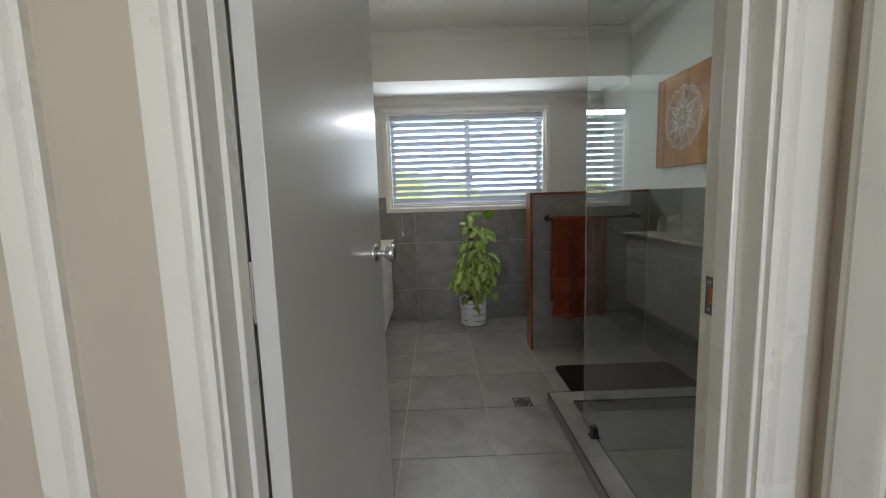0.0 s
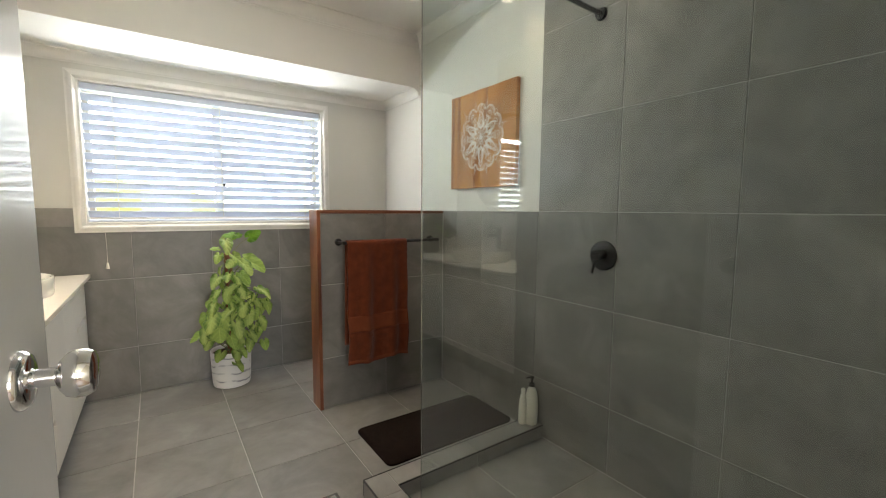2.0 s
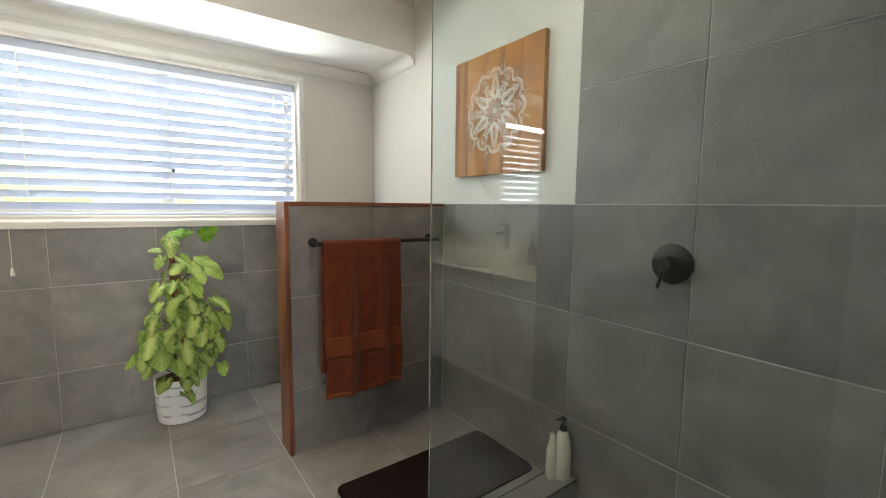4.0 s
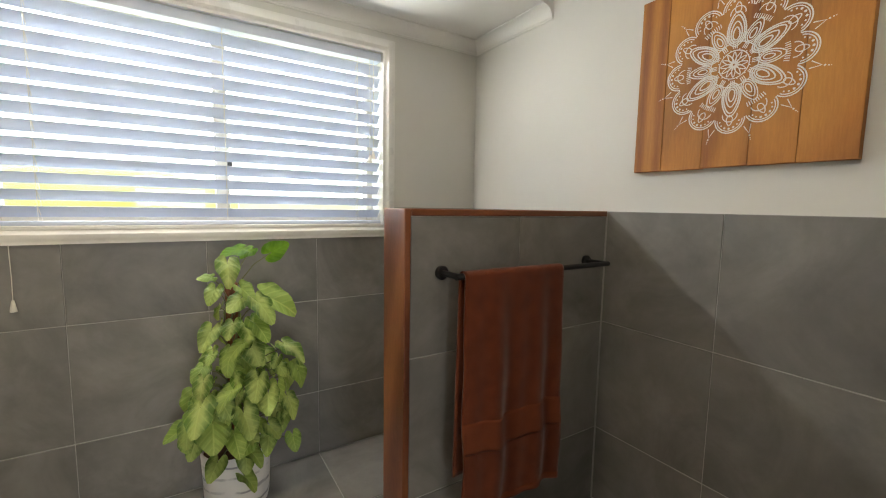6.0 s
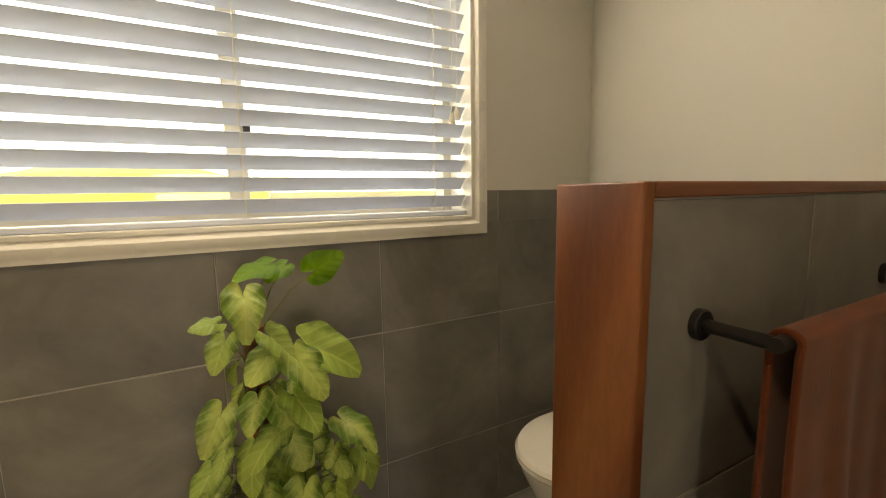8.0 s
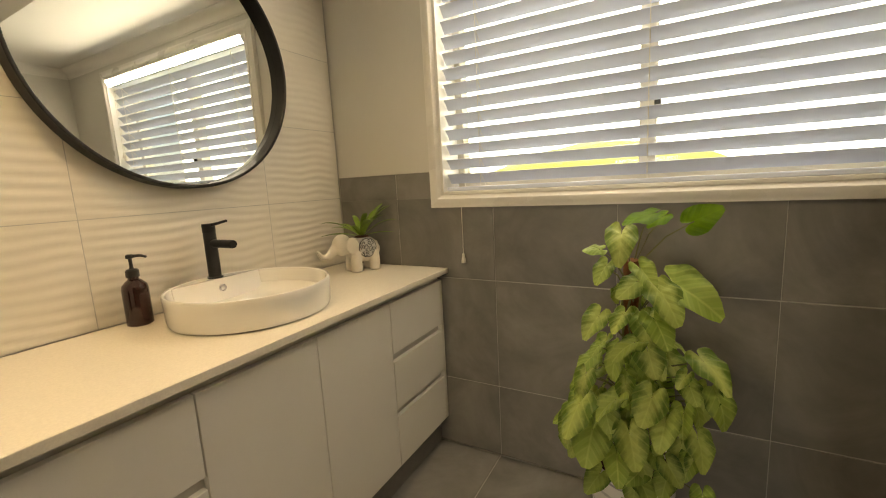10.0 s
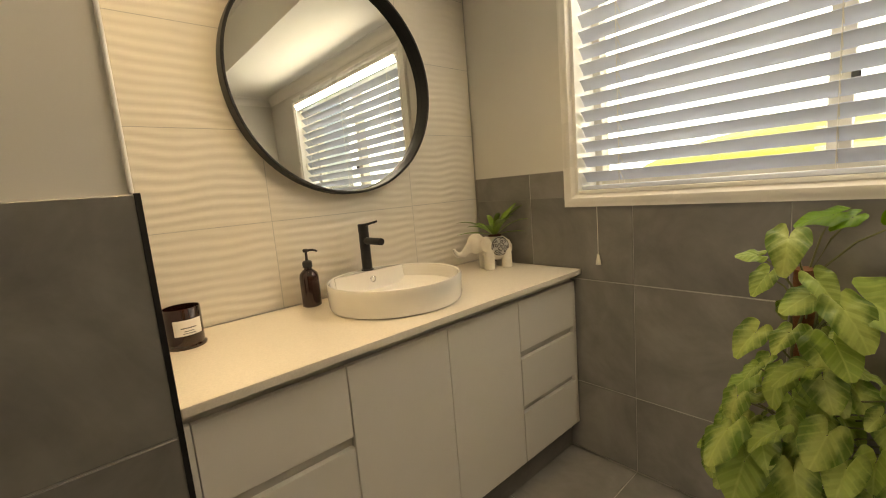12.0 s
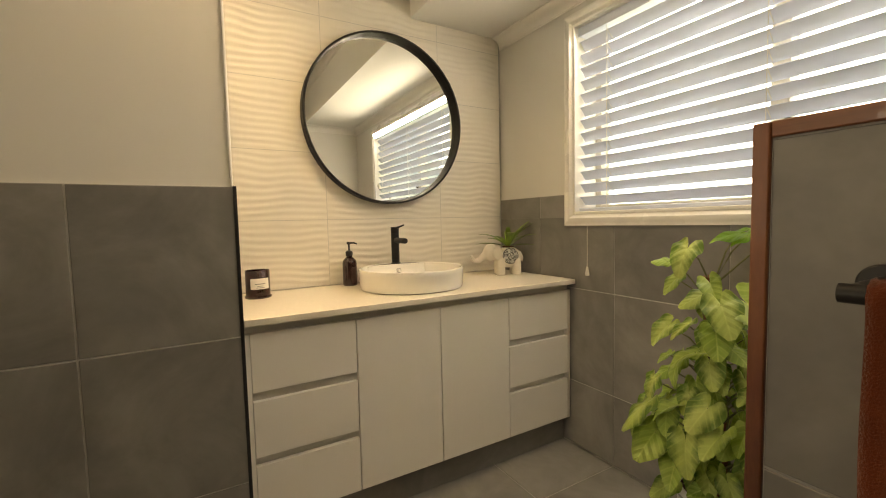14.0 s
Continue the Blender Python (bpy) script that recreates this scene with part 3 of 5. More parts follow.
for y0, y1 in ((Y_A + 0.016, 3.081), (3.767, Y_B - 0.020)):
    for z0, z1 in ((0.562, 0.750), (0.350, 0.532), (0.127, 0.322)):
        front("drawer", y0, y1, z0, z1)
front("cabinet_door", 3.0845, 3.4225, 0.127, 0.750)
front("cabinet_door", 3.4255, 3.7635, 0.127, 0.750)
top = tagged(part("benchtop", box(CB, CF, Y_A, Y_B, CTOP - 0.022, CTOP, 0.002), STONE_TOP), "cream stone benchtop on the white vanity", "benchtop")

# vessel basin
BCX, BCY = -0.642, 3.424
basin = thing("basin", (BCX, BCY, CTOP), "round white ceramic vessel basin on the benchtop", "basin")
prof = [(r * 1.14, z * 1.06) for r, z in [(0, 0.0005), (0.189, 0.0005), (0.1955, 0.004), (0.199, 0.014), (0.2005, 0.062), (0.2015, 0.078), (0.1995, 0.083), (0.1955, 0.0838), (0.192, 0.081), (0.190, 0.070), (0.184, 0.040), (0.160, 0.024), (0.10, 0.017), (0.03, 0.014), (0.0, 0.0138)]]
part("bowl", lathe(bmesh.new(), prof, (BCX, BCY, CTOP), 72), CERAMIC, basin, "", True)
bm, levels = bmesh.new(), []
for z, slip in ((0.020, 0.022), (0.050, 0.006), (0.080, 0.001), (0.0868, 0.0), (0.0880, -0.004)):
    back = [(BCX - 0.2165 * math.cos(radians(d)), BCY + 0.2165 * math.sin(radians(d)), CTOP + z) for d in range(-42, 43, 6)]
    lip = [(BCX - 0.1585 + slip - 0.004 * (1 - (d / 42) ** 2), BCY + 0.1445 * d / 42, CTOP + z) for d in range(42, -43, -12)]
    levels.append([bm.verts.new(p) for p in back + lip])
for low_ring, high_ring in zip(levels, levels[1:]):
    for i in range(len(low_ring)):
        j = (i + 1) % len(low_ring)
        bm.faces.new([low_ring[i], low_ring[j], high_ring[j], high_ring[i]])
bm.faces.new(levels[0][::-1]), bm.faces.new(levels[-1])
part("tap_ledge", bm, CERAMIC, basin, "", True)
ring = lathe(bmesh.new(), [(0.006, 0.0), (0.0065, 0.003), (0.010, 0.0035), (0.0125, 0.002), (0.0125, -0.004)], (BCX - 0.157, BCY + 0.008, CTOP + 0.056), 24, "X")
part("overflow_ring", ring, CHROME, basin, "small chrome overflow ring", True)
part("waste", lathe(bmesh.new(), [(0, 0.019), (0.026, 0.018), (0.030, 0.0145)], (BCX, BCY, CTOP), 24), CHROME, basin, "", True)

# tap
TX, TY, TZ = BCX - 0.188, BCY + 0.008, CTOP + 0.0881
tap = thing("basin_tap", (TX, TY, TZ), "matt black basin mixer tap behind the basin", "tap")
part("body", lathe(bmesh.new(), [(0, 0.0002), (0.0235, 0.0002), (0.0235, 0.004), (0.019, 0.006), (0.019, 0.146), (0.0185, 0.148), (0.0195, 0.150), (0.0195, 0.172), (0.0185, 0.175), (0, 0.1755)], (TX, TY, TZ), 28), BLACK_METAL, tap, "", True)
part("spout", lathe(bmesh.new(), [(0, 0.012), (0.013, 0.012), (0.013, 0.112), (0.012, 0.116), (0, 0.117)], (TX, TY, TZ + 0.112), 20, "X"), BLACK_METAL, tap, "", True)
part("lever", tube(bmesh.new(), [(TX - 0.004, TY, TZ + 0.168), (TX + 0.05, TY + 0.003, TZ + 0.177), (TX + 0.088, TY + 0.005, TZ + 0.184)], [0.006, 0.0045, 0.004], 10), BLACK_METAL, tap, "", True)

# soap pump
PX, PY = -0.855, 3.212
soap = thing("soap_dispenser", (PX, PY, CTOP), "dark amber soap pump bottle beside the basin", "soap dispenser")
part("bottle", lathe(bmesh.new(), [(0, 0.0005), (0.029, 0.0005), (0.0325, 0.004), (0.0325, 0.104), (0.030, 0.116), (0.020, 0.127), (0.0135, 0.132), (0.0135, 0.138), (0, 0.138)], (PX, PY, CTOP), 32), AMBER, soap, "", True)
pump = part("pump", lathe(bmesh.new(), [(0.0, 0.138), (0.0165, 0.138), (0.0165, 0.156), (0.013, 0.160), (0.006, 0.162), (0.0045, 0.166), (0.0045, 0.190), (0.010, 0.191), (0.010, 0.199), (0.007, 0.202), (0, 0.202)], (PX, PY, CTOP), 20), BLACK_PLASTIC, soap, "black plastic pump", True)
part("nozzle", tube(bmesh.new(), [(PX, PY, CTOP + 0.196), (PX + 0.02, PY + 0.018, CTOP + 0.197), (PX + 0.031, PY + 0.027, CTOP + 0.192)], [0.005, 0.004, 0.0035], 10), BLACK_PLASTIC, pump, "", True)

# candle
QX, QY = -0.775, 2.812
candle = thing("candle", (QX, QY, CTOP), "black glass jar candle with a white label", "candle")
part("jar", lathe(bmesh.new(), [(0, 0.0005), (0.049, 0.0005), (0.050, 0.003), (0.050, 0.007), (0.0455, 0.011), (0.0455, 0.108), (0.0445, 0.1095), (0.043, 0.1085), (0.0425, 0.092), (0, 0.091)], (QX, QY, CTOP), 36), AMBER, candle, "", True)
bm = bmesh.new()
cols = []
for i in range(13):
    a = radians(-46 + 92 * i / 12) + 0.10
    cols.append([bm.verts.new((QX + 0.0458 * math.cos(a), QY + 0.0458 * math.sin(a), CTOP + z)) for z in (0.038, 0.080)])
for a, b in zip(cols, cols[1:]):
    bm.faces.new([a[0], b[0], b[1], a[1]])
label = part("label", bm, LABEL_PAPER, candle, "white paper label with grey print")
bm = bmesh.new()
for z0, z1, w in ((0.057, 0.060, 24), (0.049, 0.051, 15), (0.043, 0.045, 19)):
    prev = None
    for i in range(7):
        a = radians(-w + 2 * w * i / 6) + 0.10
        cur = [bm.verts.new((QX + 0.0461 * math.cos(a), QY + 0.0461 * math.sin(a), CTOP + z)) for z in (z0, z1)]
        if prev: bm.faces.new([prev[0], cur[0], cur[1], prev[1]])
        prev = cur
part("print", bm, INK, label)

# ---- elephant planter ----
EX, EY = -0.715, 3.985
planter = thing("elephant_planter", (EX, EY, CTOP), "cream ceramic elephant planter with a black patterned saddle", "planter")
planter.rotation_euler, planter.scale = (0, 0, radians(-24)), (1.08, 1.08, 1.08)


def ball(bm, c, r, seg=18):
    m = Matrix.Translation(c) @ Matrix.Diagonal((*r, 1))
    bmesh.ops.create_uvsphere(bm, u_segments=seg, v_segments=seg // 2 + 2, radius=1, matrix=m)


bm = bmesh.new()
z0 = CTOP
ball(bm, (EX, EY + 0.03, z0 + 0.085), (0.050, 0.066, 0.052))
ball(bm, (EX, EY - 0.055, z0 + 0.110), (0.036, 0.038, 0.042))
for sx in (-1, 1):
    for dy in (-0.012, 0.066):
        lathe(bm, [(0, 0.0008), (0.020, 0.0008), (0.022, 0.004), (0.021, 0.05), (0.019, 0.08), (0, 0.082)], (EX + sx * 0.026, EY + dy, z0), 16)
tube(bm, [(EX, EY - 0.075, z0 + 0.105), (EX, EY - 0.098, z0 + 0.085), (EX, EY - 0.118, z0 + 0.070), (EX, EY - 0.138, z0 + 0.073), (EX, EY - 0.148, z0 + 0.088), (EX, EY - 0.152, z0 + 0.098)], [0.022, 0.017, 0.013, 0.0105, 0.009, 0.008], 14)
for sx in (-1, 1):
    ball(bm, (EX + sx * 0.040, EY - 0.030, z0 + 0.108), (0.008, 0.026, 0.034), 14)
tube(bm, [(EX, EY + 0.088, z0 + 0.11), (EX, EY + 0.102, z0 + 0.085), (EX, EY + 0.100, z0 + 0.06)], [0.008, 0.006, 0.005], 8)
body = part("body", bm, MATTE_CERAMIC, planter, "", "all")
rm = body.modifiers.new("fuse", "REMESH")
rm.mode, rm.voxel_size, rm.use_smooth_shade = "VOXEL", 0.0032, True
sm = body.modifiers.new("soften", "SMOOTH")
sm.iterations, sm.factor = 8, 0.6
# saddle disc on the flank that faces the room, with its pattern
SXF = EX + 0.0475


def flank(dy, dz, out):
    """A point on the bulging flank."""
    return (SXF + out - 0.28 * (dy * dy + dz * dz) / 0.04, EY + 0.032 + dy, z0 + 0.093 + dz)


bm = bmesh.new()
rings = [[bm.verts.new(flank(r * math.cos(2 * math.pi * i / 28), r * math.sin(2 * math.pi * i / 28), 0.004))] if r == 0 else [bm.verts.new(flank(r * math.cos(2 * math.pi * k / 28), r * math.sin(2 * math.pi * k / 28), 0.004)) for k in range(28)] for r, i in ((0, 0), (0.015, 0), (0.028, 0), (0.038, 0))]
rim = [bm.verts.new(flank(0.039 * math.cos(2 * math.pi * k / 28), 0.039 * math.sin(2 * math.pi * k / 28), -0.008)) for k in range(28)]
rings.append(rim)
for a, b in zip(rings, rings[1:]):
    for i in range(28):
        j = (i + 1) % 28
        bm.faces.new([a[0], b[i], b[j]] if len(a) == 1 else [a[i], b[i], b[j], a[j]])
saddle = part("saddle", bm, plain("pale grey glaze", (0.60, 0.60, 0.58), 0.3, 0.05, 40, 0.0), planter, "pale disc with black line pattern", True)
bm = bmesh.new()


def dash(pts, w=0.0016):
    prev = None
    for (a, b), (c, d) in zip(pts, pts[1:]):
        n = Vector((-(d - b), c - a)).normalized() * w
        q = [bm.verts.new(flank(a + n.x, b + n.y, 0.0046)), bm.verts.new(flank(a - n.x, b - n.y, 0.0046)), bm.verts.new(flank(c - n.x, d - n.y, 0.0046)), bm.verts.new(flank(c + n.x, d + n.y, 0.0046))]
        bm.faces.new(q)


for k in range(4):
    ca, sa = math.cos(k * math.pi / 2), math.sin(k * math.pi / 2)
    for line in ([(0.004, 0.004), (0.012, 0.004), (0.012, 0.012), (0.004, 0.012)], [(0.0, 0.017), (0.010, 0.017), (0.010, 0.024), (0.0, 0.024)], [(0.015, 0.015), (0.024, 0.015), (0.024, 0.020), (0.017, 0.022), (0.017, 0.030)], [(-0.004, 0.029), (0.008, 0.031), (0.012, 0.028)], [(0.014, 0.0), (0.022, 0.0)], [(0.002, 0.0), (0.006, 0.0)]):
        dash([(ca * a - sa * b, sa * a + ca * b) for a, b in line])
dash([(0.0365 * math.cos(2 * math.pi * i / 30), 0.0365 * math.sin(2 * math.pi * i / 30)) for i in range(31)])
part("pattern", bm, BLACK_PLASTIC, saddle, "black line pattern")
STRAP_LEAF = plain("mid green strap leaf", (0.15, 0.26, 0.032), 0.4, 0.35, 30, 0.1, 90)
rng = random.Random(5)
for k in range(19):
    a = rng.uniform(0, 2 * math.pi)
    ln, up = rng.uniform(0.13, 0.19), rng.uniform(0.55, 1.15)
    if k == 0: a, ln, up = radians(-100), 0.16, 0.25
    if k == 1: a, ln, up = radians(75), 0.15, 1.1
    if k == 2: a, ln, up = radians(60), 0.13, 0.2
    bm, prev = bmesh.new(), None
    for i in range(8):
        s = i / 7
        rad, h = 0.006 + ln * s * (0.55 + 0.45 * (1 - up * 0.6)), ln * up * s * (1.25 - 0.75 * s * (1.3 - up * 0.5))
        w = 0.0115 * math.sin(math.pi * (0.12 + 0.86 * s)) ** 0.8
        cx, cy = math.cos(a) * rad, math.sin(a) * rad
        if EX + cx < VX + 0.02: cx = VX + 0.02 - EX
        if EY + 0.03 + cy > BY - 0.012: cy = BY - 0.012 - EY - 0.03
        cpt = Vector((EX + cx, EY + 0.03 + cy, z0 + 0.134 + h))
        sd = Vector((-math.sin(a), math.cos(a), 0)) * w
        cur = [bm.verts.new(cpt - sd + Vector((0, 0, w * 0.35))), bm.verts.new(cpt), bm.verts.new(cpt + sd + Vector((0, 0, w * 0.35)))]
        if prev:
            bm.faces.new([prev[0], prev[1], cur[1], cur[0]]), bm.faces.new([prev[1], prev[2], cur[2], cur[1]])
        prev = cur
    part("leaf", bm, STRAP_LEAF, planter, "", True)
part("potting_mix", lathe(bmesh.new(), [(0, 0.004), (0.022, 0.003), (0.030, -0.004), (0.0, -0.006)], (EX, EY + 0.03, z0 + 0.136), 18), SOIL, planter)

# ---- round mirror ----
MY, MZ, MR = 3.437, 1.584, 0.402
mirror = thing("round_mirror", (VX, MY, MZ - MR), "round wall mirror with a deep black metal frame", "mirror")
part("frame", lathe(bmesh.new(), [(MR - 0.010, 0.012), (MR - 0.008, 0.050), (MR - 0.005, 0.053), (MR - 0.001, 0.053), (MR + 0.002, 0.050), (MR + 0.002, 0.0008), (MR - 0.010, 0.0008)], (VX, MY, MZ), 96, "X"), BLACK_METAL, mirror, "black metal frame", True)
part("mirror_glass", lathe(bmesh.new(), [(0, 0.014), (MR - 0.012, 0.014), (MR - 0.010, 0.013)], (VX, MY, MZ), 96, "X"), MIRROR, mirror)

# ---- towel rail and towel ----
RZ, RYB = 1.012, 3.152
rail = thing("towel_rail", (1.17, HY0, RZ), "matt black towel rail on the half wall", "towel rail")
part("bar", tube(bmesh.new(), [(0.865, RYB, RZ), (1.535, RYB, RZ)], 0.0095, 16), BLACK_METAL, rail, "", True)
for x in (0.874, 1.526):
    post = part("post", tube(bmesh.new(), [(x, HY0 + 0.002, RZ), (x, RYB, RZ)], 0.009, 14), BLACK_METAL, rail, "", True)
    part("flange", lathe(bmesh.new(), [(0, -0.008), (0.0195, -0.008), (0.0215, -0.006), (0.0215, 0.0028)], (x, HY0, RZ), 28, "Y"), BLACK_METAL, post, "", True)
towel = thing("bath_towel", (1.08, RYB, 0.28), "rust-coloured terry towel hanging over the rail", "towel")


def towel_sheet(s0, s1, rows, grow=0.0):
    """A stretch of the towel from s0 to s1 along its fall: back edge 0, over the bar, front edge 1."""
    x0, x1, zt, n = 0.888, 1.283, RZ + 0.0125, 46
    bm, grid = bmesh.new(), []
    for i in range(rows + 1):
        s, row = s0 + (s1 - s0) * i / rows, []
        for k in range(n + 1):
            u = k / n
            if s < 0.44: y, z = RYB + 0.0155, 0.40 + (zt - 0.012 - 0.40) * s / 0.44
            elif s < 0.50:
                a = math.pi * (s - 0.44) / 0.06
                y, z = RYB + 0.0155 * math.cos(a), zt - 0.012 + 0.0125 * math.sin(a)
            else: y, z = RYB - 0.0155, zt - 0.012 - (zt - 0.012 - 0.288) * (s - 0.50) / 0.50
            drop = max(0.0, (zt - z) / 0.75)
            if s > 0.5:
                fold = 0.010 * min(1.0, drop * 1.6 + 0.12) * (math.sin(u * 15 + 0.6) + 0.5 * math.sin(u * 29 + 2.0) + 0.35 * math.sin(u * 6 + s * 5)) - 0.014 * drop
                y += fold - grow
                z += (0.006 * math.sin(u * 9 + 1.0) + 0.012 * (u - 0.5)) * drop
                x = x0 + (x1 - x0) * u + 0.006 * drop * math.sin(s * 30)
            else:
                y += 0.006 * drop * math.sin(u * 13) + grow * (s < 0.44)
                y = min(y, HY0 - 0.006)
                x = x0 - 0.012 * drop + (x1 - x0) * u
            row.append(bm.verts.new((x, y, z + (grow if 0.44 <= s <= 0.5 else 0))))
        grid.append(row)
    for a, b in zip(grid, grid[1:]):
        for k in range(n):
            bm.faces.new([a[k], a[k + 1], b[k + 1], b[k]])
    return bm


def cloth(name, bm, material, thick, label=""):
    ob = part(name, bm, material, towel, label, "all")
    sd = ob.modifiers.new("thickness", "SOLIDIFY")
    sd.thickness, sd.offset = thick, 0.0
    return ob


cloth("terry", towel_sheet(0.0, 1.0, 86), RUST_TERRY, 0.007)
cloth("woven_band", towel_sheet(0.800, 0.868, 10, 0.0038), RUST_BAND, 0.0012, "flat woven border band")
cloth("hem", towel_sheet(0.984, 0.9995, 3, 0.0038), RUST_BAND, 0.0012, "stitched hem")

# ---- painted timber panel ----
PX0, PY0, PY1, PZ0, PZ1 = 1.621, 2.530, 3.129, 1.343, 1.925
art = thing("wall_art", (1.635, 2.83, PZ0), "honey-brown plank panel painted with a white mandala", "wall art")
edges = [PY0, 2.655, 2.770, 2.900, 3.030, PY1]
for i, (a, b) in enumerate(zip(edges, edges[1:])):
    at = (PX0 + 0.013, (a + b) / 2, (PZ0 + PZ1) / 2)
    part("plank", box(PX0 + 0.0006 * (i % 2), RX + PROUD - 0.0005, a + 0.0007, b - 0.0007, PZ0 + 0.001 * (i % 3), PZ1 - 0.001 * (i % 2), 0.0018), ART_TIMBER, art, at=at)
MCY, MCZ, MX = 2.825, 1.642, PX0 - 0.0006
bm = bmesh.new()


def stroke(pts, w=0.0011, closed=False):
    """A painted line through points (y, z) about the middle of the mandala."""
    n = len(pts)
    vs = []
    for i, (a, b) in enumerate(pts):
        pa, pb = (pts[i - 1] if i or closed else pts[i]), (pts[(i + 1) % n] if i < n - 1 or closed else pts[i])
        d = Vector((pb[0] - pa[0], pb[1] - pa[1]))
        d = (d.normalized() if d.length else Vector((1, 0))) * 1.6
        vs.append((bm.verts.new((MX, MCY + a - d.y * w, MCZ + b + d.x * w)), bm.verts.new((MX, MCY + a + d.y * w, MCZ + b - d.x * w))))
    for i in range(n if closed else n - 1):
        (p, q), (r, s) = vs[i], vs[(i + 1) % n]
        bm.faces.new([p, q, s, r])


def dot(a, b, r):
    bm.faces.new([bm.verts.new((MX, MCY + a + r * math.cos(t * math.pi / 5), MCZ + b + r * math.sin(t * math.pi / 5))) for t in range(10)])


def pol(r, t):
    return (r * math.sin(t), r * math.cos(t))


def drop(t0, r0, r1, w, lw=0.0011):
    """A teardrop that points outwards from r0 to r1 at the angle t0."""
    pts = []
    for i in range(25):
        s = 2 * math.pi * i / 24
        r = r0 + (r1 - r0) * (1 - math.cos(s)) / 2
        side = w * math.sin(s) * (1 - 0.45 * (1 - math.cos(s)) / 2) * (abs(math.sin(s / 2)) ** 0.2)
        y, z = pol(r, t0)
        pts.append((y + side * math.cos(t0), z - side * math.sin(t0)))
    stroke(pts[:-1], lw, True)


def arc(t0, rc, rad, span, lw=0.0011, turn=0.0):
    cy, cz = pol(rc, t0)
    stroke([(cy + rad * math.sin(t0 + turn + span * (i / 16 - 0.5)), cz + rad * math.cos(t0 + turn + span * (i / 16 - 0.5))) for i in range(17)], lw)


for k in range(12):
    t0 = k * math.pi / 6
    drop(t0, 0.004, 0.036, 0.0065, 0.0009)
    dot(*pol(0.043, t0 + math.pi / 12), 0.0018)
    for dt in (-0.10, 0.0, 0.10):
        stroke([pol(0.046, t0 + dt), pol(0.060, t0 + dt * 0.8)], 0.0008)
    arc(t0, 0.158, 0.040, 3.3)
    arc(t0, 0.158, 0.034, 3.1, 0.0009)
    for j in range(-3, 4):
        dot(*pol(0.158 + 0.027 * math.cos(j * 0.42), t0 + 0.027 * math.sin(j * 0.42) / 0.165), 0.0034 if abs(j) < 2 else 0.0024)
    drop(t0, 0.146, 0.176, 0.011, 0.0009)
    arc(t0, 0.145, 0.020, 3.4, 0.0009)
    t1 = t0 + math.pi / 12
    stroke([pol(0.188, t1 - 0.05), pol(0.213, t1), pol(0.188, t1 + 0.05)], 0.0010)
    dot(*pol(0.219, t1), 0.0026), dot(*pol(0.227, t1), 0.0018), dot(*pol(0.232, t1), 0.0012)
for k in range(6):
    t0 = k * math.pi / 3
    for r0, r1, w in ((0.052, 0.150, 0.034), (0.058, 0.140, 0.028), (0.064, 0.122, 0.020), (0.070, 0.106, 0.012)):
        drop(t0, r0, r1, w, 0.0012)
    t1 = t0 + math.pi / 6
    for r0, r1, w in ((0.060, 0.128, 0.024), (0.066, 0.116, 0.017), (0.074, 0.102, 0.009)):
        drop(t1, r0, r1, w, 0.0010)
    for j in range(-4, 5):
        stroke([pol(0.124, t1 + j * 0.045), pol(0.137, t1 + j * 0.045)], 0.0008)
for r in (0.040, 0.064):
    stroke([pol(r, 2 * math.pi * i / 60) for i in range(60)], 0.0009, True)
part("mandala", bm, CHALK_WHITE, art, "white painted mandala lines")

# ---- shower mixer, arm, bottles, mat, drain ----
SMY, SMZ = 1.975, 1.008
mixer = thing("shower_mixer", (RX, SMY, SMZ), "matt black round shower mixer on the tiles", "shower mixer")
part("plate", lathe(bmesh.new(), [(0, -0.009), (0.062, -0.009), (0.066, -0.006), (0.067, 0.0004)], (RX, SMY, SMZ), 48, "X"), BLACK_METAL, mixer, "", True)
part("barrel", lathe(bmesh.new(), [(0, -0.062), (0.021, -0.062), (0.023, -0.059), (0.023, -0.009)], (RX, SMY, SMZ + 0.006), 32, "X"), BLACK_METAL, mixer, "", True)
part("lever", tube(bmesh.new(), [(RX - 0.050, SMY + 0.004, SMZ - 0.010), (RX - 0.052, SMY + 0.014, SMZ - 0.050), (RX - 0.053, SMY + 0.020, SMZ - 0.078)], [0.0065, 0.006, 0.006], 12), BLACK_METAL, mixer, "", True)
arm = thing("wall_shower", (RX, 2.035, 2.066), "matt black shower arm fixed to the tiles", "shower arm")
part("pipe", tube(bmesh.new(), [(RX - 0.001, 2.035, 2.066), (1.40, 2.035, 2.072), (1.27, 2.035, 2.085), (1.255, 2.035, 2.095)], 0.0105, 14), BLACK_METAL, arm, "", True)
part("flange", lathe(bmesh.new(), [(0.012, -0.016), (0.024, -0.013), (0.028, -0.003), (0.028, 0.0004)], (RX, 2.035, 2.066), 28, "X"), BLACK_METAL, arm, "", True)


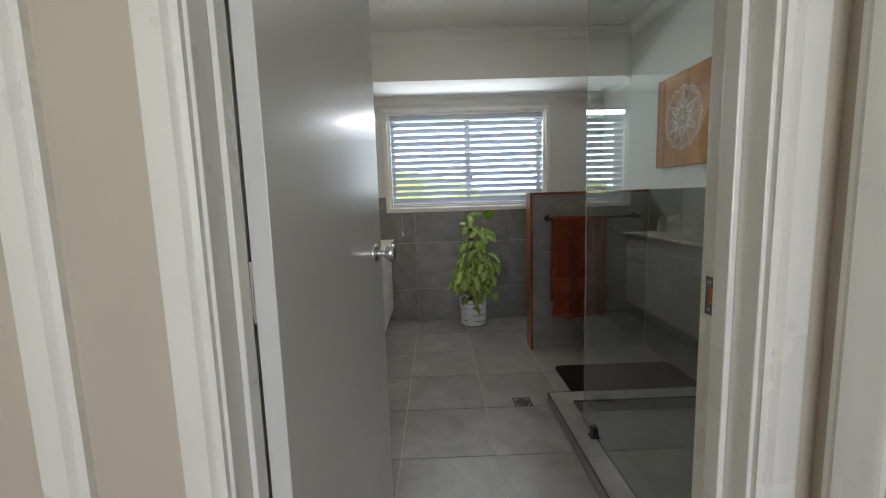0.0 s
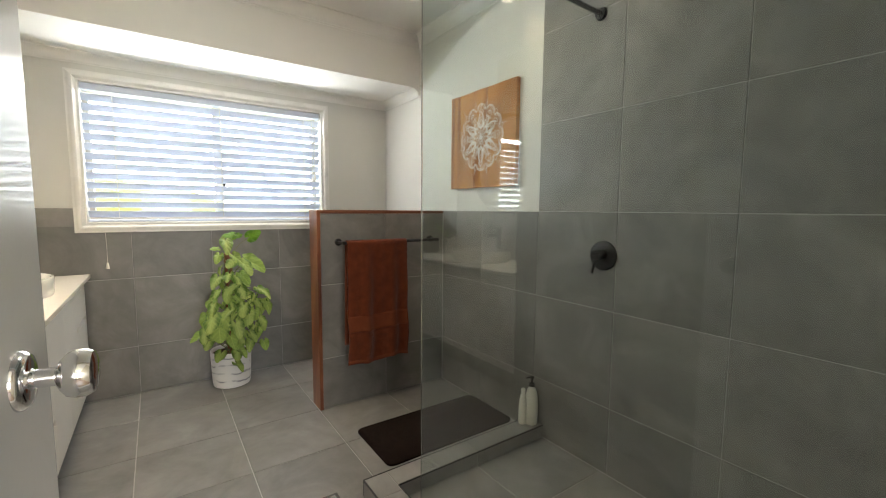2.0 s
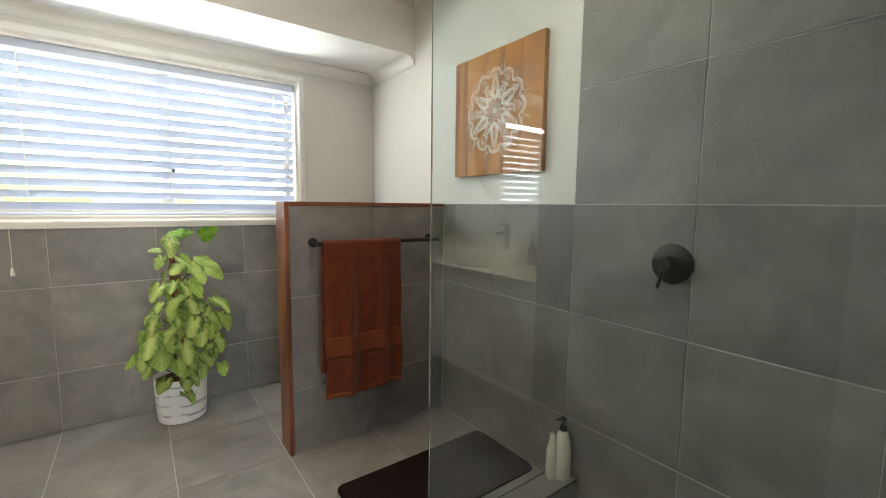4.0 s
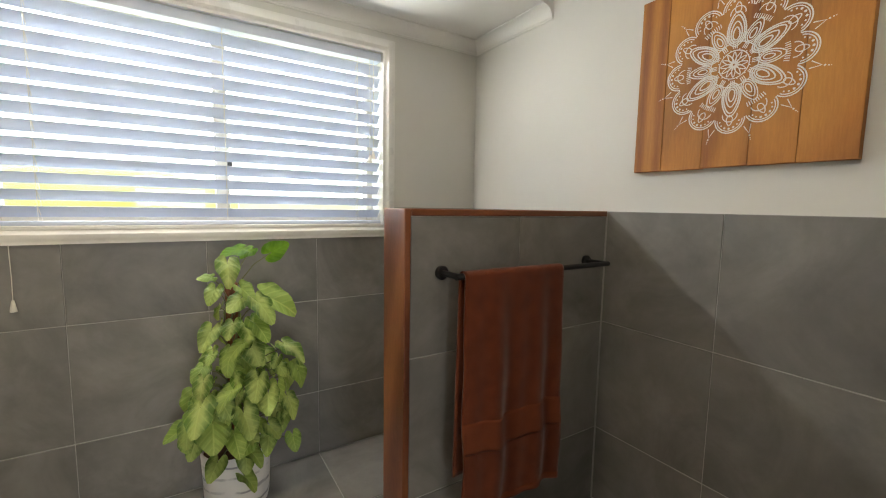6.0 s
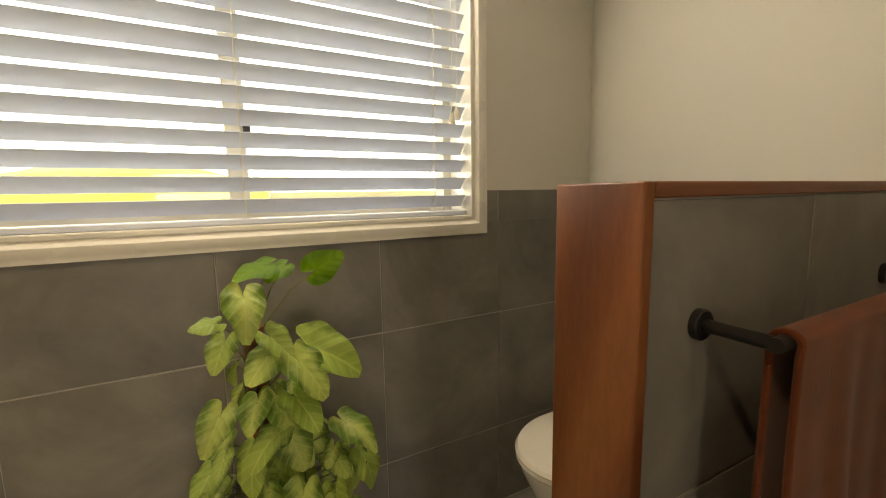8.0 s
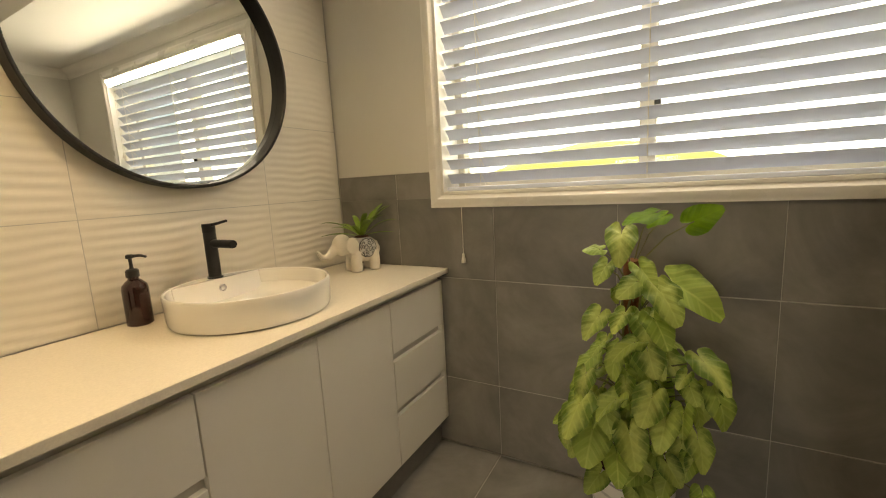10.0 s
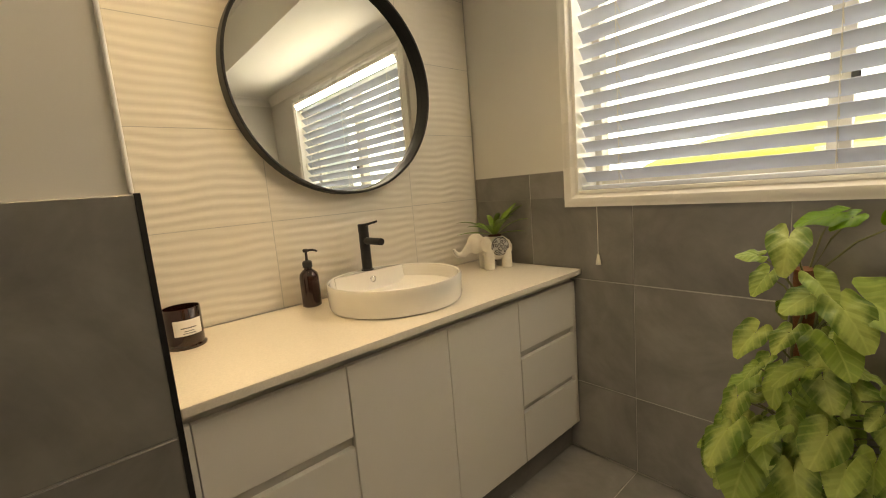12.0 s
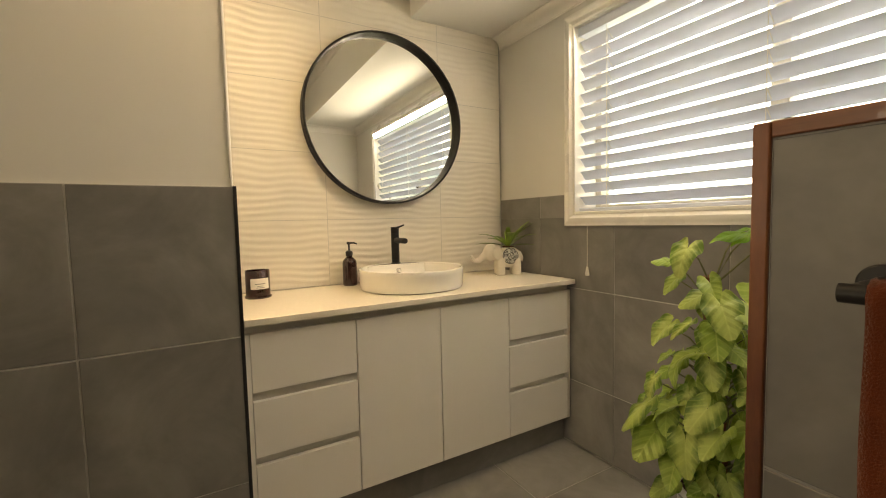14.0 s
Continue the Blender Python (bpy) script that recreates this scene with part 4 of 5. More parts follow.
def toiletry(x, y, r, h, label, pump):
    ob = thing("shampoo_bottle", (x, y, KH), label, "bottle", "bottles on the shower kerb")
    part("bottle", lathe(bmesh.new(), [(0, 0.001), (r * 0.92, 0.001), (r, 0.006), (r * 1.02, h * 0.45), (r * 0.93, h * 0.75), (r * 0.62, h * 0.93), (r * 0.42, h * 0.97), (r * 0.42, h), (0, h)], (x, y, KH), 28), BOTTLE_WHITE, ob, "", True)
    if pump:
        p = part("pump", lathe(bmesh.new(), [(0, h), (0.016, h), (0.016, h + 0.016), (0.006, h + 0.02), (0.005, h + 0.042), (0.012, h + 0.043), (0.012, h + 0.053), (0, h + 0.055)], (x, y, KH), 18), BLACK_PLASTIC, ob, "black pump", True)
        part("nozzle", tube(bmesh.new(), [(x, y, KH + h + 0.048), (x - 0.03, y + 0.012, KH + h + 0.047)], 0.004, 8), BLACK_PLASTIC, p)
    else:
        part("cap", lathe(bmesh.new(), [(0, h), (r * 0.5, h), (r * 0.5, h + 0.022), (r * 0.42, h + 0.025), (0, h + 0.025)], (x, y, KH), 18), BOTTLE_WHITE, ob, "white cap", True)


toiletry(1.562, 2.368, 0.0225, 0.168, "slim white plastic bottle on the shower kerb", False)
toiletry(1.601, 2.345, 0.0340, 0.205, "white plastic bottle with black pump on the kerb", True)

mat_ob = bmesh.new()
pts = []
MX0, MX1, MY0, MY1, R0 = 0.832, 1.632, 2.512, 2.905, 0.035
for cx, cy, a0 in ((MX1 - R0, MY1 - R0, 0), (MX0 + R0, MY1 - R0, 90), (MX0 + R0, MY0 + R0, 180), (MX1 - R0, MY0 + R0, 270)):
    pts += [(cx + R0 * math.cos(radians(a0 + d)), cy + R0 * math.sin(radians(a0 + d))) for d in range(0, 91, 18)]
low = [mat_ob.verts.new((x, y, 0.0006)) for x, y in pts]
mid = [mat_ob.verts.new((x, y, 0.010)) for x, y in pts]
cxm, cym = (MX0 + MX1) / 2, (MY0 + MY1) / 2
hi = [mat_ob.verts.new((cxm + (x - cxm) * 0.985, cym + (y - cym) * 0.97, 0.014)) for x, y in pts]
for a, b in ((low, mid), (mid, hi)):
    for i in range(len(pts)):
        mat_ob.faces.new([a[i], a[(i + 1) % len(pts)], b[(i + 1) % len(pts)], b[i]])
mat_ob.faces.new(hi)
tagged(part("bath_mat", mat_ob, MAT_RUBBER, None, "", True), "dark brown bath mat lying by the shower kerb", "bath mat")

drain = thing("floor_drain", (0.515, 2.432, 0), "square chrome floor drain set in the tiles", "floor drain")
D0, D1, E0, E1 = 0.463, 0.567, 2.380, 2.484
bm = bmesh.new()
for x0, x1, y0, y1 in ((D0, D1, E0, E0 + 0.012), (D0, D1, E1 - 0.012, E1), (D0, D0 + 0.012, E0 + 0.012, E1 - 0.012), (D1 - 0.012, D1, E0 + 0.012, E1 - 0.012)):
    slab(bm, x0, x1, y0, y1, 0.0002, 0.003)
part("surround", bm, CHROME, drain)
part("well", lathe(bmesh.new(), [(0, 0.0008), (0.040, 0.0008), (0.040, 0.0004)], (0.515, 2.432, 0), 28), BLACK_PLASTIC, drain)
for i in range(7):
    y = 2.432 - 0.036 + 0.012 * i
    h = math.sqrt(max(0.0, 0.040 ** 2 - (y - 2.432) ** 2))
    part("grate_bar", box(0.515 - h, 0.515 + h, y - 0.0022, y + 0.0022, 0.0010, 0.0032), CHROME, drain)

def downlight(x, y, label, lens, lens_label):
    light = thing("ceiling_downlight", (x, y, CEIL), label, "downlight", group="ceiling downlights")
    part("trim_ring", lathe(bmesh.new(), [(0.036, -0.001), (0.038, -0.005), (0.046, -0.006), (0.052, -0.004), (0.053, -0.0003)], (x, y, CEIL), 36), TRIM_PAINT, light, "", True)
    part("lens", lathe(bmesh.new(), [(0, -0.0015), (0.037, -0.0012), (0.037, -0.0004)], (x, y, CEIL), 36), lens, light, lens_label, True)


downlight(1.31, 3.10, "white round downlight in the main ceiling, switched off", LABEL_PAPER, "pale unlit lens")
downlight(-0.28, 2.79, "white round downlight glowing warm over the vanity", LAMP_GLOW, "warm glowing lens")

# unseen fitting added to carry the warm fill lamp
CLX, CLY = 0.90, 2.38
fill_light = thing("ceiling_fill", (CLX, CLY, CEIL), "unseen round ceiling light added as warm fill", "ceiling light")
part("base", lathe(bmesh.new(), [(0, -0.0005), (0.185, -0.0005), (0.187, -0.012), (0.180, -0.022), (0.172, -0.024)], (CLX, CLY, CEIL), 48), TRIM_PAINT, fill_light, "", True)
part("diffuser", lathe(bmesh.new(), [(0.174, -0.020), (0.168, -0.036), (0.13, -0.049), (0.07, -0.056), (0, -0.058)], (CLX, CLY, CEIL), 48), LAMP_GLOW, fill_light, "warm glowing diffuser", True)

# ---- toilet behind the half wall ----
TYC = 3.78
toilet = thing("toilet", (1.3, TYC, 0), "white ceramic toilet with its lid down", "toilet")


def oval(x_front, half_w, z, back=RX - 0.002, n=28):
    """An outline, round in front and straight to the wall behind."""
    pts, xr = [], x_front + half_w * 1.25
    for i in range(n + 1):
        a = math.pi / 2 + math.pi * i / n
        pts.append((xr + half_w * 1.25 * math.cos(a), TYC + half_w * math.sin(a), z))
    return [(back, TYC + half_w, z)] + pts + [(back, TYC - half_w, z)]


def loft(levels):
    bm = bmesh.new()
    rs = [[bm.verts.new(p) for p in lv] for lv in levels]
    for a, b in zip(rs, rs[1:]):
        for i in range(len(a)):
            j = (i + 1) % len(a)
            bm.faces.new([a[i], a[j], b[j], b[i]])
    bm.faces.new(rs[0][::-1]), bm.faces.new(rs[-1])
    return bm


part("bowl", loft([oval(1.19, 0.115, 0.001), oval(1.18, 0.12, 0.04), oval(1.135, 0.135, 0.18), oval(1.08, 0.158, 0.30), oval(1.045, 0.176, 0.375), oval(1.040, 0.178, 0.395)]), CERAMIC, toilet, "", True)
part("seat", loft([oval(1.038, 0.180, 0.3965, 1.55), oval(1.034, 0.183, 0.402, 1.55), oval(1.036, 0.182, 0.412, 1.55)]), CERAMIC, toilet, "", True)
part("lid", loft([oval(1.034, 0.183, 0.4145, 1.55), oval(1.032, 0.184, 0.420, 1.55), oval(1.040, 0.178, 0.430, 1.545), oval(1.07, 0.160, 0.4335, 1.53)]), CERAMIC, toilet, "", True)

# ---- potted climbing plant ----
PCX, PCY = 0.372, 3.985
plant = thing("potted_plant", (PCX, PCY, 0), "leafy arrowhead vine on a coir pole in a marbled white pot", "potted plant")


def marbled():
    m, nt, p = nodes_of("white pot with grey marbled bands")
    vec = coords(nt, (1, 1, 1), False)
    w = nt.nodes.new("ShaderNodeTexWave")
    w.bands_direction = "Z"
    w.inputs["Scale"].default_value, w.inputs["Distortion"].default_value = 6.0, 4.5
    w.inputs["Detail"].default_value, w.inputs["Detail Scale"].default_value = 2.5, 1.2
    nt.links.new(vec, w.inputs["Vector"])
    col = ramp(nt, w.outputs["Fac"], [(0.0, (0.30, 0.30, 0.32)), (0.06, (0.42, 0.42, 0.43)), (0.14, (0.76, 0.75, 0.73)), (1.0, (0.80, 0.79, 0.77))])
    patch = noise_of(nt, vec, 9, 3)
    col = mixed(nt, ramp(nt, patch, [(0.42, (0, 0, 0)), (0.58, (1, 1, 1))]), (0.79, 0.78, 0.76), col)
    nt.links.new(col, p.inputs["Base Color"])
    p.inputs["Roughness"].default_value = 0.3
    return m


pot = part("pot", lathe(bmesh.new(), [(0, 0.001), (0.104, 0.001), (0.114, 0.006), (0.119, 0.03), (0.127, 0.22), (0.1275, 0.243), (0.125, 0.247), (0.121, 0.244), (0.118, 0.215), (0, 0.21)], (PCX, PCY, 0), 56), marbled(), plant, "white pot with grey marbling", True)
soil = lathe(bmesh.new(), [(0, 0.226), (0.05, 0.228), (0.09, 0.223), (0.1195, 0.219)], (PCX, PCY, 0), 40)
part("soil", soil, SOIL, plant)
PTOP = Vector((0.366, 3.903, 0.912))
PBOT = Vector((0.372, 3.975, 0.20))
bm = bmesh.new()
pole_pts = [PBOT.lerp(PTOP, i / 24) for i in range(25)]
tube(bm, pole_pts, [0.0225 + 0.0015 * math.sin(i * 2.3) for i in range(25)], 16)
part("coir_pole", bm, COIR, plant, "brown coir moss pole", True)


def leaf_material(name, dark0, dark1, pale0, pale1, through_light):
    """Pale variegated green with darker rims and light veins, drawn from the leaf's own length and width."""
    m, nt, p = nodes_of(name)
    tc, sep = nt.nodes.new("ShaderNodeTexCoord"), nt.nodes.new("ShaderNodeSeparateXYZ")
    nt.links.new(tc.outputs["Object"], sep.inputs[0])

    def calc(op, a, b=0.0):
        n = nt.nodes.new("ShaderNodeMath")
        n.operation = op
        for sock, v in zip(n.inputs, (a, b)):
            if isinstance(v, (int, float)): sock.default_value = v
            else: nt.links.new(v, sock)
        return n.outputs[0]

    x, y = sep.outputs["X"], calc("ABSOLUTE", sep.outputs["Y"])
    vec = coords(nt)
    n1, n2 = noise_of(nt, vec, 2.6, 3), noise_of(nt, vec, 9, 4)
    info = nt.nodes.new("ShaderNodeObjectInfo")
    side = calc("SUBTRACT", calc("MULTIPLY", x, 4.4), calc("MULTIPLY", y, 4.6))
    ridge = calc("ABSOLUTE", calc("SINE", calc("MULTIPLY", side, 2.6)))
    vein = calc("MAXIMUM", calc("SUBTRACT", 1.0, calc("MULTIPLY", y, 26.0)), calc("MULTIPLY", calc("SUBTRACT", ridge, 0.90), 4.0))
    vein = calc("MAXIMUM", vein, 0.0)
    edge = calc("ADD", calc("MULTIPLY", y, 1.9), calc("MULTIPLY", n2, 0.35))
    dark = mixed(nt, info.outputs["Random"], dark0, dark1)
    pale = mixed(nt, info.outputs["Random"], pale0, pale1)
    amount = ramp(nt, calc("ADD", calc("MULTIPLY", edge, 0.8), calc("ADD", calc("MULTIPLY", calc("SUBTRACT", n1, 0.95), 0.6), calc("MULTIPLY", info.outputs["Random"], 0.5))), [(0.44, (0, 0, 0)), (0.80, (0.95, 0.95, 0.95))])
    col = mixed(nt, amount, pale, dark)
    col = mixed(nt, calc("MINIMUM", calc("MULTIPLY", vein, 0.55), 0.55), col, shade(pale1, 1.25))
    nt.links.new(col, p.inputs["Base Color"])
    p.inputs["Roughness"].default_value = 0.42
    bumped(nt, p, ridge, 0.15, 0.02)
    tr, mx = nt.nodes.new("ShaderNodeBsdfTranslucent"), nt.nodes.new("ShaderNodeMixShader")
    nt.links.new(mixed(nt, 1.0, col, (0.9, 1.0, 0.45), "MULTIPLY"), tr.inputs["Color"])
    mx.inputs[0].default_value = through_light
    nt.links.new(p.outputs[0], mx.inputs[1]), nt.links.new(tr.outputs[0], mx.inputs[2])
    nt.links.new(mx.outputs[0], nt.nodes["Material Output"].inputs["Surface"])
    return m


LEAF = leaf_material("variegated arrowhead leaf", (0.026, 0.080, 0.009), (0.105, 0.205, 0.020), (0.25, 0.38, 0.070), (0.43, 0.51, 0.155), 0.24)


ANGLES = (0, 8, 18, 32, 55, 85, 115, 140, 158, 168, 174, 180)
RADII = (1.0, 0.92, 0.79, 0.66, 0.55, 0.50, 0.49, 0.50, 0.46, 0.35, 0.17, 0.08)


def leaf_shape(fold, droop, wave, seed, wide=1.0, material=None):
    """A heart-shaped arrowhead leaf of unit length, stalk at the origin, tip along x, face up."""
    r0 = random.Random(seed)
    ph = r0.uniform(0, 6)
    bm, n, rows = bmesh.new(), 34, []
    centre = bm.verts.new((0, 0, 0))
    for k in (0.25, 0.5, 0.75, 0.92, 1.0):
        ring = []
        for i in range(n):
            t = -math.pi + 2 * math.pi * (i + 0.5) / n
            rad = float(np.interp(abs(math.degrees(t)), ANGLES, RADII))
            x, y = k * rad * math.cos(t), k * rad * math.sin(t) * wide
            z = fold * abs(y) - droop * x * abs(x) + wave * math.sin(5 * t + ph) * k * k - 0.45 * y * y
            ring.append(bm.verts.new((x, y, z)))
        rows.append(ring)
    for i in range(n - 1):
        bm.faces.new([centre, rows[0][i], rows[0][i + 1]])
        for a, b in zip(rows, rows[1:]):
            bm.faces.new([a[i], b[i], b[i + 1], a[i + 1]])
    me = bpy.data.meshes.new("leaf")
    bm.to_mesh(me)
    bm.free()
    for f in me.polygons: f.use_smooth = True
    me.materials.append(material or LEAF)
    return me


SHAPES = [leaf_shape(0.32, 0.30, 0.05, 1), leaf_shape(0.50, 0.45, 0.06, 2, 0.95), leaf_shape(0.12, 0.25, 0.06, 3, 1.05), leaf_shape(0.7, 0.30, 0.05, 4, 0.9), leaf_shape(0.25, 0.60, 0.07, 5)]
# the top leaves' backlight is put into a brighter green and more translucency
BACKLIT = leaf_shape(0.15, 0.22, 0.05, 6, 1.05, leaf_material("backlit green arrowhead leaf", (0.065, 0.18, 0.008), (0.10, 0.24, 0.010), (0.14, 0.30, 0.012), (0.18, 0.35, 0.016), 0.42))
stems = bmesh.new()


def leaf(base, size, tip, face, shape, backlit=False):
    """One leaf with its stalk from the pole; tip and face are directions."""
    base, tip, face = Vector(base), Vector(tip).normalized(), Vector(face)
    y = face.cross(tip).normalized()
    face = tip.cross(y)
    if base.y + 0.2 * size > BY - 0.03: base.y = BY - 0.03 - 0.2 * size
    ob = new("leaf", BACKLIT if backlit else SHAPES[shape % len(SHAPES)])
    ob.parent = plant
    ob.matrix_local = Matrix.Translation(base - Vector((PCX, PCY, 0))) @ Matrix((tip, y, face)).transposed().to_4x4() @ Matrix.Diagonal((size * 0.80, size * 0.80, size * 0.80, 1))
    zr = max(0.23, min(0.88, base.z - 0.05 - 0.5 * (Vector((base.x, base.y, 0)) - Vector((PCX, PCY - 0.04, 0))).length))
    root = PBOT.lerp(PTOP, (zr - 0.2) / 0.712)
    mid = root.lerp(base, 0.55) + Vector((0, 0, 0.02))
    tube(stems, [root, mid, base], [0.0028, 0.0022, 0.0018], 5)


rng = random.Random(11)


def vine_leaf(x, y, z, dx, dz, backlit=False, lean=0.85, up=1.0):
    """A leaf that hangs out into the room: where its stalk joins, and how far its tip runs along and down."""
    span = math.hypot(dx, dz)
    tip = Vector((dx, -lean * span * rng.uniform(0.4, 1.5), dz * rng.uniform(0.7, 1.0)))
    face = Vector((dx * 3.0 + rng.uniform(-0.55, 0.55), -0.7, up + rng.uniform(-0.2, 0.7)))
    leaf((x, y, z), max(0.055, span * rng.uniform(1.05, 1.2)), tip, face, rng.randrange(5), backlit)


# three backlit leaves over the pole, then the crown, the column, the skirt and those over the rim
vine_leaf(0.515, 3.95, 1.016, 0.070, 0.052, True, 0.5, 0.3)
vine_leaf(0.405, 3.96, 1.034, -0.090, -0.016, True, 0.4, 1.1)
vine_leaf(0.440, 3.94, 1.030, -0.050, -0.036, True, 0.4, 1.1)
CROWN = [(0.348, 3.81, 0.997, 0.004, -0.098), (0.294, 3.80, 0.957, -0.048, 0.004), (0.307, 3.83, 0.905, -0.034, -0.060), (0.386, 3.82, 0.869, -0.058, -0.052),
         (0.395, 3.84, 0.899, 0.044, -0.058), (0.481, 3.85, 0.857, 0.118, -0.062), (0.444, 3.80, 0.850, 0.065, -0.087)]
COLUMN = [(0.433, 3.80, 0.772, 0.052, -0.082), (0.356, 3.80, 0.782, -0.046, -0.063), (0.289, 3.82, 0.762, -0.045, -0.070), (0.386, 3.79, 0.711, -0.082, -0.024),
          (0.347, 3.79, 0.681, -0.038, -0.072), (0.417, 3.80, 0.689, 0.027, -0.079), (0.291, 3.82, 0.676, -0.027, -0.034), (0.545, 3.84, 0.665, 0.090, -0.042),
          (0.580, 3.84, 0.569, 0.036, -0.085), (0.506, 3.82, 0.626, -0.024, -0.044), (0.456, 3.86, 0.796, -0.062, -0.024), (0.362, 3.84, 0.607, 0.036, -0.056)]
SKIRT = [(0.364, 3.80, 0.585, 0.015, -0.064), (0.430, 3.77, 0.575, -0.026, -0.100), (0.343, 3.77, 0.550, -0.070, -0.048), (0.259, 3.80, 0.592, -0.018, -0.068),
         (0.247, 3.77, 0.516, -0.041, -0.107), (0.283, 3.77, 0.445, -0.005, -0.118), (0.380, 3.76, 0.463, 0.026, -0.110), (0.348, 3.77, 0.385, 0.018, -0.088),
         (0.463, 3.77, 0.513, -0.020, -0.092), (0.504, 3.81, 0.525, -0.006, -0.070), (0.538, 3.80, 0.467, 0.035, -0.076), (0.472, 3.80, 0.375, 0.044, -0.058)]
RIM = [(0.294, 3.83, 0.268, -0.052, -0.062), (0.390, 3.84, 0.261, -0.001, -0.074), (0.382, 3.84, 0.180, 0.062, -0.046), (0.407, 3.83, 0.274, 0.062, -0.050),
       (0.324, 3.79, 0.464, -0.010, -0.058), (0.198, 3.82, 0.382, 0.018, -0.048), (0.527, 3.82, 0.398, -0.039, -0.052), (0.313, 3.78, 0.518, 0.029, -0.083)]
for row in CROWN + COLUMN + SKIRT + RIM:
    vine_leaf(*row)
# smaller leaves that fill the skirt towards the room
for i in range(24):
    vine_leaf(rng.uniform(0.20, 0.56), rng.uniform(3.80, 3.86), 0.31 + 0.28 * (i / 23) + rng.uniform(-0.02, 0.02), rng.uniform(-0.05, 0.05), -rng.uniform(0.045, 0.085))
# leaves round the sides and the back, thinner towards the top
for i in range(46):
    f = i / 45
    z = 0.36 + 0.44 * f ** 1.6 + rng.uniform(-0.02, 0.02)
    ang = rng.uniform(-0.5, math.pi + 0.5) if i % 4 else rng.uniform(-math.pi, 0)
    reach = max(0.05, 0.17 - 0.22 * max(0.0, z - 0.42)) * rng.uniform(0.5, 1.05)
    out = Vector((math.cos(ang), math.sin(ang), 0))
    base = PBOT.lerp(PTOP, (z - 0.2) / 0.712) + out * reach
    tip = out * rng.uniform(0.4, 1.0) + Vector((rng.uniform(-0.5, 0.5), rng.uniform(-0.6, 0.1), -rng.uniform(0.3, 0.9)))
    face = out * rng.uniform(0.4, 0.9) + Vector((rng.uniform(-0.5, 0.5), rng.uniform(-0.6, 0.1), rng.uniform(0.6, 1.5)))
    leaf(base, rng.uniform(0.062, 0.102), tip, face, rng.randrange(5))
bm = stems
for k in range(5):
    a = k * 1.26
    tube(bm, [PBOT.lerp(PTOP, s / 10) + Vector((0.026 * math.cos(a + s * 0.7), 0.026 * math.sin(a + s * 0.7), 0)) for s in range(10)], 0.0035, 6)
part("vine", bm, STEM, plant, "thin green-brown vine stems", True)

# ---- tiles, piece by piece ----
TILE_SHAPES = {}


def tile_shape(w, h, thick=0.0085):
    """A thin tile with eased edges, lying in x and y from its middle, face up."""
    key = (round(w, 4), round(h, 4))
    if key not in TILE_SHAPES:
        bm, rings = bmesh.new(), []
        for e, z in ((0.0, 0.0), (0.0, thick - 0.0012), (0.0012, thick)):
            rings.append([bm.verts.new((sx * (w / 2 - e), sy * (h / 2 - e), z)) for sx, sy in ((-1, -1), (1, -1), (1, 1), (-1, 1))])
        for a, b in zip(rings, rings[1:]):
            for i in range(4):
                bm.faces.new([a[i], a[(i + 1) % 4], b[(i + 1) % 4], b[i]])
        bm.faces.new(rings[2])
        me = bpy.data.meshes.new("tile")
        bm.to_mesh(me)
        bm.free()
        TILE_SHAPES[key] = me
    return TILE_SHAPES[key]


def tile_field(parent, corner, u, v, us, vs, material, joint=0.004, lift=0.0, across=None):
    """Tiles between the joints us and vs, measured along u and v from corner; u x v faces out."""
    u, v, corner = Vector(u), Vector(v), Vector(corner)
    n = u.cross(v)
    turn = Matrix((u, v, n)).transposed().to_4x4()
    shift = Matrix.Translation(-origin_of(parent))
    for a, b in zip(us, us[1:]):
        for c, d in zip(vs, vs[1:]):
            if b - a < 0.012 or d - c < 0.012: continue
            me = tile_shape(b - a - (across or joint), d - c - joint)
            if not me.materials: me.materials.append(material)
            ob = new("tile", me)
            ob.parent = parent
            ob.matrix_local = shift @ Matrix.Translation(corner + u * ((a + b) / 2) + v * ((c + d) / 2) + n * lift) @ turn


def joints(start, stop, through_point, step):
    k = math.ceil((start - through_point) / step - 1e-6)
    xs = [start]
    while through_point + k * step < stop - 1e-6:
        if through_point + k * step > start + 1e-6: xs.append(through_point + k * step)
        k += 1
    return xs + [stop]


def grout_sheet(name, parent, x0, x1, y0, y1, z0, z1):
    part(name, box(x0, x1, y0, y1, z0, z1), GROUT, parent)


ROWS = [0.0, 0.312, 0.760, DADO]
HIGH = joints(DADO, CEIL, DADO, 0.442)
# right wall: dado along its whole length, and to the ceiling in the shower
grout_sheet("grout", wall_right, RX + 0.0025, RX + PROUD - 0.0005, DOORY, BY, 0, DADO - 0.001)
grout_sheet("grout", wall_right, RX + 0.0025, RX + PROUD - 0.0005, DOORY, 2.368, DADO - 0.001, CEIL)
tile_field(wall_right, (RX + 0.0085, 0, 0), (0, -1, 0), (0, 0, 1), [-y for y in reversed(joints(DOORY, HY0, 2.369, 0.456))], ROWS, GREY_TILE, across=0.0026)
tile_field(wall_right, (RX + 0.0085, 0, 0), (0, -1, 0), (0, 0, 1), [-BY, -3.72, -HY1], ROWS, GREY_TILE)
tile_field(wall_right, (RX + 0.0085, 0, 0), (0, -1, 0), (0, 0, 1), [-y for y in reversed(joints(DOORY, 2.369, 2.369, 0.456))], HIGH, GREY_TILE)
